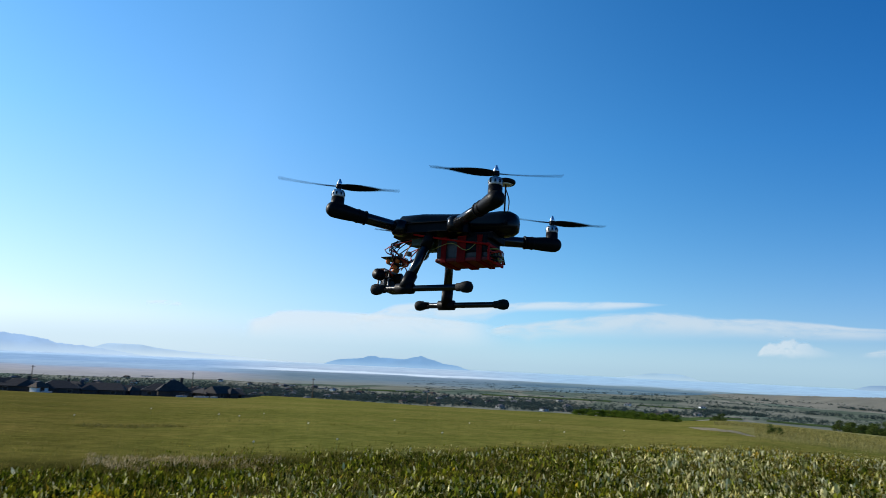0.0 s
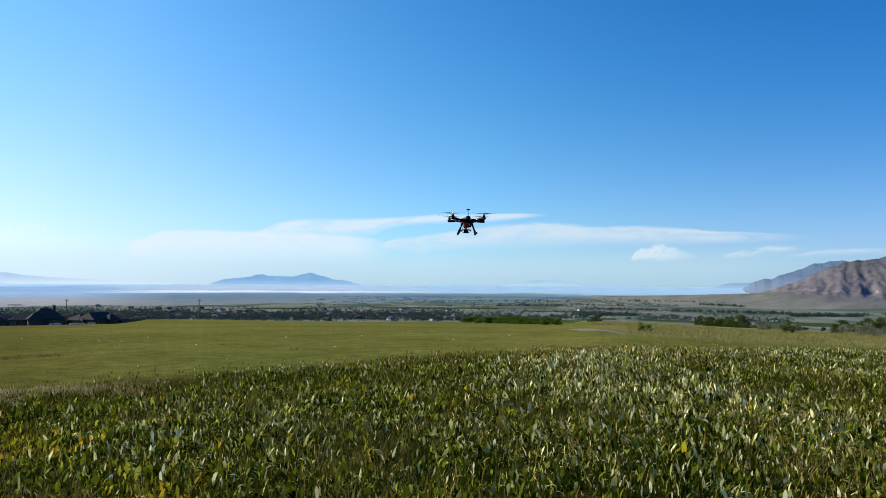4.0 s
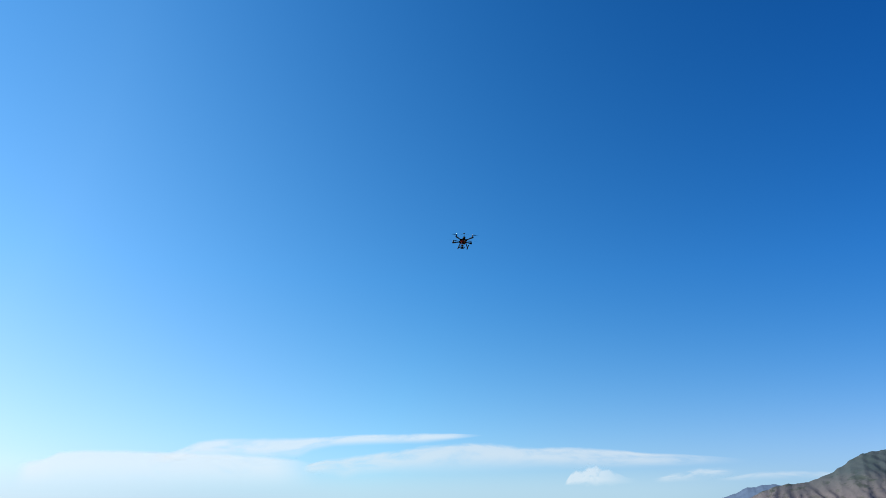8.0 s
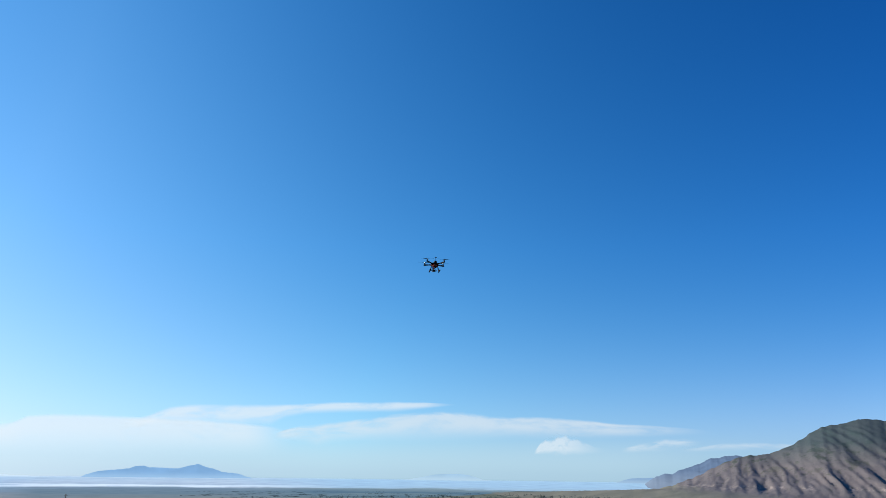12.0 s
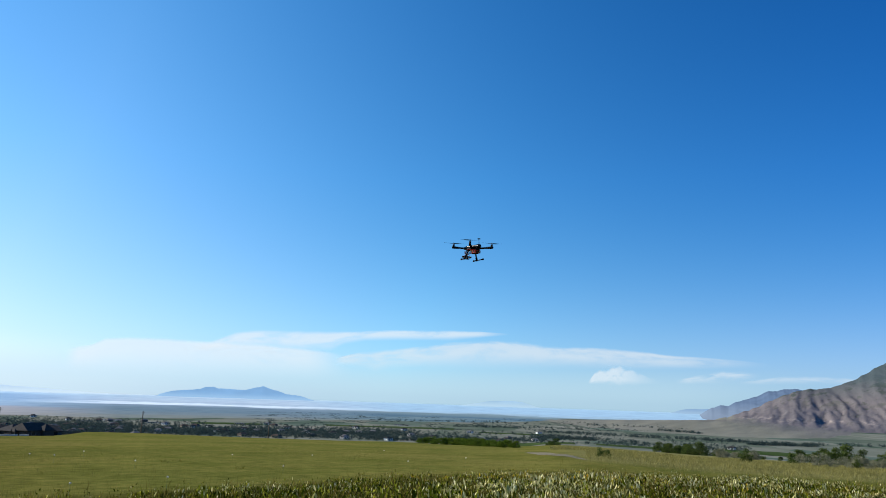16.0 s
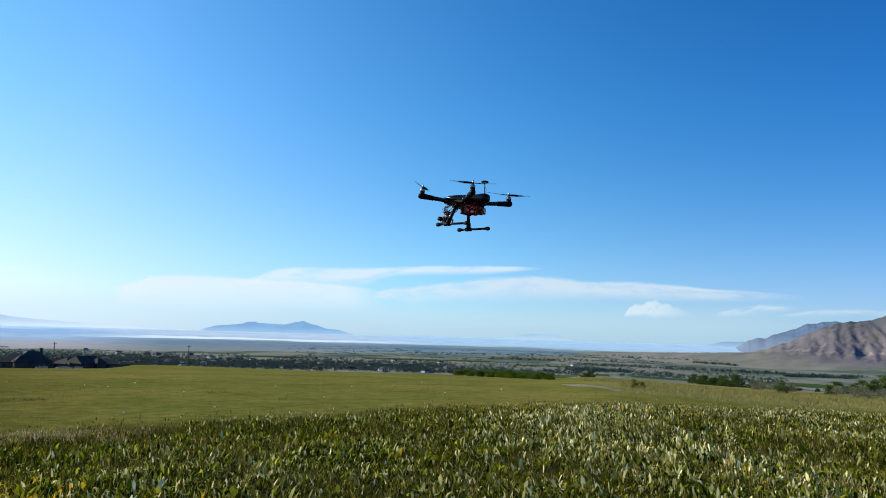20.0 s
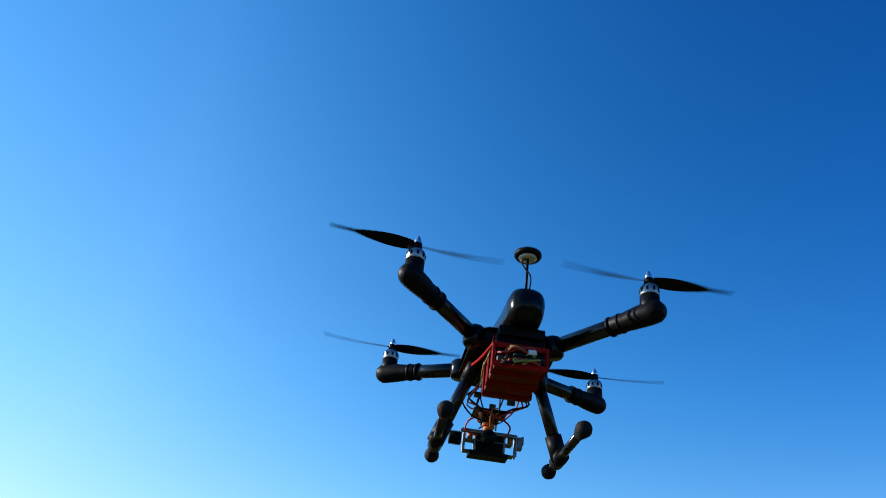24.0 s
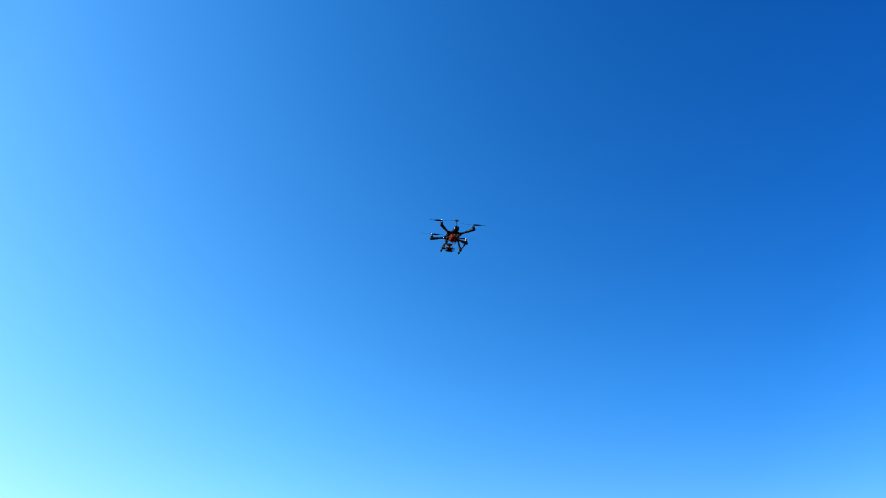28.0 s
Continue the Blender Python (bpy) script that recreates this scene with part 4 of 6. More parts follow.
    part("battery_end", box(bmesh.new(), (0, -0.078, -0.127), (0.094, 0.076, 0.048), 0.006), BLACK, pack, "black battery end")
    part("receiver_box", box(bmesh.new(), (0, -0.090, -0.104), (0.088, 0.080, 0.020), 0.003), BLACK, craft, "black electronics box")
    part("tray", box(bmesh.new(), (0, -0.040, -0.170), (0.094, 0.162, 0.010), 0.004), TRAY, craft, "red cushioned tray, shade put into its colour")
    for y, w in ((-0.094, 0.016), (-0.040, 0.026), (0.014, 0.016)):
        bm = bmesh.new()
        for c, s in (((0, y, -0.105), (0.100, w, 0.003)), ((0, y, -0.1765), (0.100, w, 0.003)), ((-0.0485, y, -0.1405), (0.003, w, 0.071)), ((0.0485, y, -0.1405), (0.003, w, 0.071))):
            box(bm, c, s, 0.001)
        part("strap", bm, STRAP, pack, "red hook-and-loop strap")
    bm = bmesh.new()
    for c, s in (((0, -0.120, -0.132), (0.108, 0.006, 0.009)), ((0, -0.1235, -0.171), (0.104, 0.005, 0.011)), ((-0.050, -0.1235, -0.152), (0.006, 0.005, 0.040)), ((0.050, -0.1235, -0.152), (0.006, 0.005, 0.040))):
        box(bm, c, s, 0.0015)
    part("tray_frame", bm, RED, craft, "red end frame")
    for s in (-1, 1):
        part("side_band", along(bmesh.new(), [(s * 0.052, -0.120, -0.132), (s * 0.062, -0.020, -0.119), (s * 0.082, 0.095, -0.101)], 0.0028), RED, craft, "thin red band", True)
    part("speed_controller", box(bmesh.new(), (0.012, -0.120, -0.156), (0.050, 0.012, 0.018), 0.002), CIRCUIT, craft, "small circuit board")
    part("plug", box(bmesh.new(), (0.020, -0.130, -0.146), (0.016, 0.012, 0.010), 0.002), PALE, craft, "pale battery plug")
    rng = random.Random(11)
    for k in range(9):
        x0, x1 = rng.uniform(-0.045, -0.01), rng.uniform(0.0, 0.046)
        z0 = rng.uniform(-0.170, -0.138)
        pts = [(x0, -0.112, z0), (x0 * 0.5 + rng.uniform(-0.01, 0.01), -0.130 - rng.uniform(0, 0.010), z0 + rng.uniform(-0.012, 0.012)), (x1 * 0.6, -0.132, z0 + rng.uniform(-0.012, 0.01)), (x1, -0.132, rng.uniform(-0.170, -0.138))]
        part("wire", along(bmesh.new(), pts, 0.0022), (YELLOWWIRE, REDWIRE, BLACK)[k % 3], craft, ("yellow wire", "red wire", "black wire")[k % 3], True)
    for s in (-1, 1):
        pts = [(s * 0.048, -0.090, -0.120), (s * 0.058, -0.060, -0.148), (s * 0.054, -0.010, -0.124), (s * 0.050, 0.050, -0.140)]
        part("wire", along(bmesh.new(), pts, 0.0012), YELLOWWIRE, craft, "yellow wire", True)

    # loose leads at the nose
    for k in range(5):
        s = -1 if k % 2 else 1
        pts = [(s * rng.uniform(0.02, 0.06), 0.125, -0.100), (s * rng.uniform(0.05, 0.085), 0.165 + rng.uniform(0, 0.02), -0.112 - rng.uniform(0, 0.02)),
               (s * rng.uniform(0.03, 0.07), 0.165, -0.145), (rng.uniform(-0.02, 0.02), 0.170, -0.168)]
        part("lead", along(bmesh.new(), pts, 0.0021), REDWIRE if k % 3 else BLACK, craft, "red lead" if k % 3 else "black lead", True)
    for k in range(7):
        x0 = rng.uniform(-0.05, 0.05)
        pts = [(x0, rng.uniform(0.10, 0.16), -0.100), (x0 * 1.1 + rng.uniform(-0.02, 0.02), rng.uniform(0.165, 0.205), -0.120 - rng.uniform(0, 0.02)),
               (x0 * 0.7 + rng.uniform(-0.02, 0.02), rng.uniform(0.150, 0.200), -0.150 - rng.uniform(0, 0.02)), (rng.uniform(-0.03, 0.02), rng.uniform(0.17, 0.20), -0.185)]
        part("lead", along(bmesh.new(), pts, 0.0017), (REDWIRE, BLACK, BLACK, ORANGE, BLACK)[k % 5], craft, ("red lead", "black lead", "black lead", "orange lead", "black lead")[k % 5], True)
    for x, y, z, s in ((-0.040, 0.172, -0.118, 0.016), (0.036, 0.175, -0.124, 0.018), (-0.004, 0.180, -0.138, 0.014)):
        part("connector", box(bmesh.new(), (x, y, z), (s, 0.010, s * 0.7), 0.0015), CIRCUIT, craft, "small plug on the leads")
    part("speed_controller", box(bmesh.new(), (-0.030, 0.100, -0.112), (0.028, 0.045, 0.022), 0.003), CIRCUIT, craft, "wrapped speed controller")
    part("speed_controller", box(bmesh.new(), (0.030, 0.100, -0.112), (0.028, 0.045, 0.022), 0.003), CIRCUIT, craft, "wrapped speed controller")

    # camera gimbal
    part("gimbal_plate", box(bmesh.new(), (-0.0086, 0.1900, -0.1520), (0.075, 0.060, 0.003), 0.001), CARBON, craft, "black damper plate")
    gim = part("gimbal", box(bmesh.new(), (-0.0086, 0.1900, -0.1680), (0.040, 0.036, 0.003), 0.001), CARBON, craft, "hanging camera gimbal with orange dampers")
    for dx in (-0.018, 0.018):
        for dy in (-0.016, 0.016):
            m = Matrix.Translation((-0.009 + dx, 0.190 + dy, -0.160))
            part("damper", lathe(bmesh.new(), [(0, -0.008), (0.005, -0.007), (0.0075, 0), (0.005, 0.007), (0, 0.008)], m, 12), ORANGE, gim, "orange rubber damper", True)
    part("yaw_post", rod(bmesh.new(), (-0.0086, 0.1900, -0.1680), (-0.0086, 0.1900, -0.1990), 0.0075, n=12), ORANGE, gim, "orange post", True)
    part("roll_arm", box(bmesh.new(), (-0.0086, 0.1850, -0.1980), (0.120, 0.010, 0.006), 0.002), DARKMETAL, gim, "dark metal cross arm")
    part("roll_motor", rod(bmesh.new(), (-0.0914, 0.2000, -0.2120), (-0.0647, 0.2000, -0.2120), 0.014, n=16), BLACK, gim, "black gimbal motor", True)
    part("pitch_motor", rod(bmesh.new(), (-0.0086, 0.1680, -0.2100), (-0.0086, 0.1850, -0.2100), 0.016, n=16), BLACK, gim, "black gimbal motor", True)
    bm = bmesh.new()
    for z, w in ((-0.1905, 0.120), (-0.2125, 0.104), (-0.2365, 0.112)):
        box(bm, (-0.004, 0.2045, z), (w, 0.024, 0.0022), 0.0008)
    for x in (-0.058, -0.034, 0.030, 0.056):
        for y in (0.195, 0.214):
            rod(bm, (x, y, -0.1905), (x, y, -0.2365), 0.0024, n=8)
    part("cage", bm, DARKMETAL, gim, "grey metal camera cage")
    for x in (-0.045, 0.044):
        part("cage_spacer", rod(bmesh.new(), (x, 0.204, -0.196), (x, 0.204, -0.208), 0.006, n=10), ORANGE, gim, "orange rubber spacer", True)
    bm = bmesh.new()
    box(bm, (0.0640, 0.2030, -0.2060), (0.012, 0.020, 0.026), 0.002)
    box(bm, (0.0700, 0.2030, -0.1990), (0.006, 0.014, 0.018), 0.001)
    part("bracket", bm, DARKMETAL, gim, "grey metal side bracket")
    for k in range(5):
        x = -0.0900 + 0.005 * k
        part("motor_fin", lathe(bmesh.new(), [(0.0135, -0.0008), (0.0158, -0.0008), (0.0158, 0.0008), (0.0135, 0.0008)], Matrix.Translation((x, 0.2, -0.212)) @ Matrix.Rotation(math.pi / 2, 4, "Y"), 16), BLACK, gim, "", True)
    for dx, z in ((-0.012, -0.176), (0.010, -0.180), (0.0, -0.186)):
        part("damper", lathe(bmesh.new(), [(0, -0.005), (0.009, -0.0045), (0.012, 0), (0.009, 0.0045), (0, 0.005)], Matrix.Translation((-0.0086 + dx * 0.3, 0.190, z)), 14), ORANGE, gim, "orange rubber damper", True)
    cam_body = part("action_camera", box(bmesh.new(), (-0.0040, 0.2090, -0.2130), (0.064, 0.026, 0.042), 0.004), BLACK, gim, "small black action camera")
    tagged(cam_body)
    part("camera_battery", box(bmesh.new(), (-0.0040, 0.2030, -0.2420), (0.086, 0.040, 0.009), 0.002), BLACK, gim, "black base block")
    part("camera_lens", rod(bmesh.new(), (0.0107, 0.2190, -0.2080), (0.0107, 0.2310, -0.2080), 0.010, n=16), LENS, gim, "glass lens", True)
    part("gimbal_cable", along(bmesh.new(), [(-0.0086, 0.1830, -0.1540), (-0.0500, 0.1750, -0.1740), (-0.0592, 0.1770, -0.1990), (-0.0316, 0.1830, -0.2060)], 0.002), REDWIRE, gim, "red cable loop", True)
    part("gimbal_cable", along(bmesh.new(), [(0.0052, 0.1830, -0.1540), (0.0374, 0.1770, -0.1790), (0.0282, 0.1810, -0.2060)], 0.002), REDWIRE, gim, "red cable loop", True)
    part("gimbal_cable", along(bmesh.new(), [(-0.0408, 0.1700, -0.1040), (-0.0730, 0.1700, -0.1340), (-0.0500, 0.1730, -0.1660), (-0.0132, 0.1800, -0.1740)], 0.0018), BLACK, gim, "black cable loop", True)
    return craft, props


quadcopter, propellers = build_aircraft()

# ---- houses on the brow ----
SIDING = [plain("brown_siding", (0.05, 0.038, 0.032), (0.07, 0.054, 0.045), 1.5, 0.8), plain("grey_siding", (0.075, 0.072, 0.075), (0.10, 0.095, 0.095), 1.5, 0.8),
          plain("tan_siding", (0.22, 0.18, 0.13), (0.27, 0.22, 0.16), 1.5, 0.8), plain("white_siding", (0.70, 0.70, 0.68), (0.78, 0.78, 0.76), 1.5, 0.7)]
SHINGLE = [plain("dark_shingles", (0.030, 0.028, 0.028), (0.05, 0.046, 0.043), 2.0, 0.9, bump=0.4, spec=0.1), plain("brown_shingles", (0.055, 0.040, 0.032), (0.08, 0.06, 0.048), 2.0, 0.9, bump=0.4, spec=0.1),
           plain("grey_roofing", (0.13, 0.125, 0.115), (0.18, 0.17, 0.16), 2.0, 0.9, spec=0.05), plain("white_roofing", (0.72, 0.73, 0.75), (0.8, 0.8, 0.82), 2.0, 0.45)]
PANE = plain("dark_window_glass", (0.02, 0.025, 0.03), (0.03, 0.035, 0.04), 2.0, 0.08)
TRIM = plain("weathered_trim", (0.16, 0.15, 0.13), (0.22, 0.2, 0.18), 4.0, 0.6)
TIMBER = plain("weathered_timber", (0.10, 0.075, 0.05), (0.15, 0.115, 0.08), 3.0, 0.85, bump=0.3)
CONCRETE = plain("pale_concrete", (0.45, 0.44, 0.41), (0.55, 0.53, 0.5), 0.5, 0.85)


def hip_roof(bm, c, w, d, h, over=0.5, ridge=0.4):
    x, y, z = c
    w, d = w / 2 + over, d / 2 + over
    k = w * ridge
    low = [bm.verts.new((x + sx * w, y + sy * d, z)) for sx, sy in ((-1, -1), (1, -1), (1, 1), (-1, 1))]
    sub = [bm.verts.new((v.co.x, v.co.y, z - 0.18)) for v in low]
    a, b = bm.verts.new((x - k, y, z + h)), bm.verts.new((x + k, y, z + h))
    bm.faces.new((low[0], low[1], b, a))
    bm.faces.new((low[1], low[2], b))
    bm.faces.new((low[2], low[3], a, b))
    bm.faces.new((low[3], low[0], a))
    for k in range(4):
        bm.faces.new((sub[k], sub[(k + 1) % 4], low[(k + 1) % 4], low[k]))
    bm.faces.new(sub[::-1])


def house(m, w, d, wall, rise, style, label, wings=(), category="house", ridge=0.4, panes=3, group=""):
    hs = thing("house", m, label, category, group)
    part("wall", box(bmesh.new(), (0, 0, wall / 2 - 0.6), (w, d, wall + 1.2)), SIDING[style[0]], hs)
    bm = bmesh.new()
    hip_roof(bm, (0, 0, wall), w, d, rise, ridge=ridge)
    roof = part("roof", bm, SHINGLE[style[1]], hs)
    for wx, wy, ww, wd, wh, wr in wings:
        part("wing_wall", box(bmesh.new(), (wx, wy, wh / 2 - 0.6), (ww, wd, wh + 1.2)), SIDING[style[0]], hs)
        bm = bmesh.new()
        hip_roof(bm, (wx, wy, wh), ww, wd, wr, 0.4, 0.05)
        part("wing_roof", bm, SHINGLE[style[1]], hs)
    for k in range(panes):
        x = -w / 2 + w * (k + 0.5) / panes
        win = part("window", box(bmesh.new(), (x, -d / 2 - 0.02, wall * 0.55), (1.5, 0.08, 1.3)), TRIM, hs)
        part("pane", box(bmesh.new(), (x, -d / 2 - 0.05, wall * 0.55), (1.3, 0.06, 1.1)), PANE, win)
    if 11 < w < 13:
        part("chimney", box(bmesh.new(), (w * 0.22, 0.5, wall + rise * 0.8), (0.9, 0.9, rise)), SIDING[style[0]], roof)
    return hs


def on_slope(az, r, turn=0.0):
    p = at(az, r)
    return pose(p.x, p.y, p.z, 0, 0, -az + turn)


def build_houses():
    dark = "dark single-storey house with hipped shingle roof beyond the meadow"
    rng = random.Random(77)
    rows = [(-51.5, 300, 15, 10, 2.6, 2.9, (0, 0)), (-49.6, 296, 14, 10, 2.6, 2.8, (1, 0)), (-47.3, 288, 16, 11, 2.8, 3.2, (0, 0)), (-45.6, 306, 10, 9, 2.5, 2.6, (1, 1)), (-44.2, 296, 10, 9, 2.5, 3.0, (0, 0)),
            (-42.9, 300, 9, 9, 2.5, 2.5, (1, 1)), (-41.6, 288, 13, 10, 2.6, 2.9, (0, 0)), (-39.2, 284, 14, 10, 2.5, 2.4, (0, 0)), (-38.2, 300, 12, 9, 2.6, 2.8, (1, 0)), (-36.3, 286, 15, 10, 2.4, 2.4, (0, 0)),
            (-35.2, 296, 10, 9, 2.4, 2.2, (1, 1)), (-33.9, 305, 8, 8, 2.3, 2.0, (0, 1)), (-32.7, 284, 11, 10, 2.8, 2.9, (1, 0)), (-31.6, 279, 12, 10, 3.0, 3.4, (0, 0)),
            (-30.1, 300, 8, 8, 2.3, 2.0, (1, 1)), (-29.3, 296, 8, 8, 2.4, 2.4, (0, 0)), (-28.3, 292, 10, 9, 2.6, 2.4, (0, 0)), (-27.2, 298, 8, 8, 2.3, 1.8, (1, 0))]
    for k, (az, r, w, d, wall, rise, style) in enumerate(rows):
        w, wall, rise = w * 0.92, wall * 0.8, rise * rng.uniform(0.8, 1.05)
        wings = ((-w * 0.30, -d * 0.45, w * 0.36, 4.5, wall * 0.95, rise * 0.75),) if k % 2 else ((w * 0.28, -d * 0.42, w * 0.40, 4.2, wall, rise * 0.85), (-w * 0.33, -d * 0.30, w * 0.3, 3.2, wall * 0.9, rise * 0.6))
        house(on_slope(az, r, rng.uniform(-38, 38)), w, d, wall, rise, style, dark if style[0] == 0 else "grey-sided house with dark shingle roof beyond the meadow", wings, ridge=rng.uniform(0.15, 0.95), panes=2, group="houses on the brow")
    house(on_slope(-40.4, 277, 30), 4.0, 4, 1.8, 1.6, (3, 1), "small white-walled shed among dark houses", panes=1, category="shed", group="houses on the brow")
    for az, r, w in ((-39.9, 272, 3.0), (-31.0, 268, 3.6), (-29.6, 270, 5.0), (-28.7, 272, 2.6)):
        wl = thing("garden_wall", on_slope(az, r, rng.uniform(-20, 20)), "low pale concrete wall in front of dark houses", "wall")
        part("wall_block", box(bmesh.new(), (0, 0, -0.05), (w, 0.4, 0.9), 0.03), CONCRETE, wl)
        part("coping", box(bmesh.new(), (0, 0, 0.44), (w + 0.1, 0.55, 0.08), 0.02), CONCRETE, wl)
    for az, r in ((-26.1, 300),):
        fn = thing("board_fence", on_slope(az, r), "dark timber fence beside the last house", "fence")
        for k in range(12):
            part("board", box(bmesh.new(), (-4 + k * 0.7, 0, 0.5), (0.62, 0.04, 1.5)), TIMBER, fn)
        part("rail", box(bmesh.new(), (-0.1, 0.05, 0.9), (8.6, 0.06, 0.1)), TIMBER, fn)


def build_poles():
    for az, r, top in ((-40.95, 330, -1.51), (-30.33, 320, -1.62), (-21.35, 300, -1.68), (-12.3, 320, -2.10)):
        p = at(az, r)
        h = EYE.z + r * math.tan(radians(top)) - p.z
        pl = thing("utility_pole", pose(p.x, p.y, p.z, 0, 0, -az + 25), "weathered wooden utility pole with crossarm above the meadow", "pole", "utility poles")
        part("shaft", rod(bmesh.new(), (0, 0, -1), (0, 0, h), 0.22, 0.16, 10), TIMBER, pl, "", True)
        part("crossarm", box(bmesh.new(), (0, -0.16, h - 0.6), (1.5, 0.14, 0.14)), TIMBER, pl)
        for x in (-0.65, 0.0, 0.65):
            part("insulator", rod(bmesh.new(), (x, -0.16, h - 0.53), (x, -0.16, h - 0.30), 0.06, 0.04, 8), PALE, pl)


build_houses()
build_poles()

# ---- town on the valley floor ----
# town foliage carries the distance haze as a blue-grey base colour
LEAF_FAR = leafy("hazed_far_foliage", [(0.0, (0.044, 0.066, 0.070)), (0.5, (0.056, 0.081, 0.083)), (1.0, (0.074, 0.100, 0.096))], 0.9, 0.3, 0.0)
LEAF_TREE = leafy("tree_leaves", [(0.0, (0.042, 0.066, 0.016)), (0.5, (0.072, 0.104, 0.022)), (1.0, (0.13, 0.16, 0.04))], 0.7, 0.35, 0.08)
LEAF_HEDGE = leafy("hedge_leaves", [(0.0, (0.045, 0.080, 0.008)), (0.5, (0.085, 0.135, 0.012)), (1.0, (0.14, 0.19, 0.025))], 0.7, 0.4, 0.08)
LEAF_SAGE = leafy("sage_leaves", [(0.0, (0.11, 0.115, 0.07)), (0.5, (0.18, 0.18, 0.12)), (1.0, (0.26, 0.255, 0.18))], 0.8, 0.25, 0.2)
BARK = plain("bark", (0.06, 0.045, 0.03), (0.10, 0.08, 0.055), 4.0, 0.9, bump=0.5)


def tufts(name, centres, sizes, per, leaf, material, seed, label="", category="", flat=0.8):
    """Clumps of small leaf-shaped faces round many centres, as one mesh."""
    rng = np.random.default_rng(seed)
    c = np.repeat(np.asarray(centres, float), per, axis=0)
    s = np.repeat(np.asarray(sizes, float), per, axis=0)
    n = len(c)
    d = rng.normal(size=(n, 3))
    d /= np.linalg.norm(d, axis=1)[:, None]
    c = c + d * (rng.random(n)[:, None] ** 0.45) * s
    t = rng.normal(size=(n, 3))
    t /= np.linalg.norm(t, axis=1)[:, None]
    b = np.cross(t, rng.normal(size=(n, 3)))
    b /= np.linalg.norm(b, axis=1)[:, None]
    k = leaf * (0.6 + 0.8 * rng.random(n))[:, None] * (s.mean(axis=1)[:, None] if leaf < 1 else 1)
    quads = np.stack([c - k * t, c + flat * 0.55 * k * b, c + k * t, c - flat * 0.55 * k * b], axis=1).reshape(-1, 3)
    faces = np.arange(4 * n).reshape(-1, 4)
    ob = sheet(name, quads.tolist(), faces.tolist(), material, False)
    if label:
        tagged(ob, label, category, kind="stuff")
    return ob


def town_spot(rng):
    while True:
        az = rng.uniform(-50, -22) if rng.random() < 0.3 else rng.uniform(-50, 24)
        el = rng.triangular(2.12 + 0.25 * curve([(-30, 0.0), (-10, 1.0)], az), 3.5, 3.0)
        dense = curve([(-50, 0.0), (-8, 0.0), (2, 0.12), (12, 0.4), (24, 0.45)], az)
        if noise.noise((az * 0.22, el * 1.9, 3)) > -0.55 + 1.2 * dense + 1.2 * max(0, 2.4 - el):
            return az, (EYE.z - FLOOR) / math.tan(radians(el))


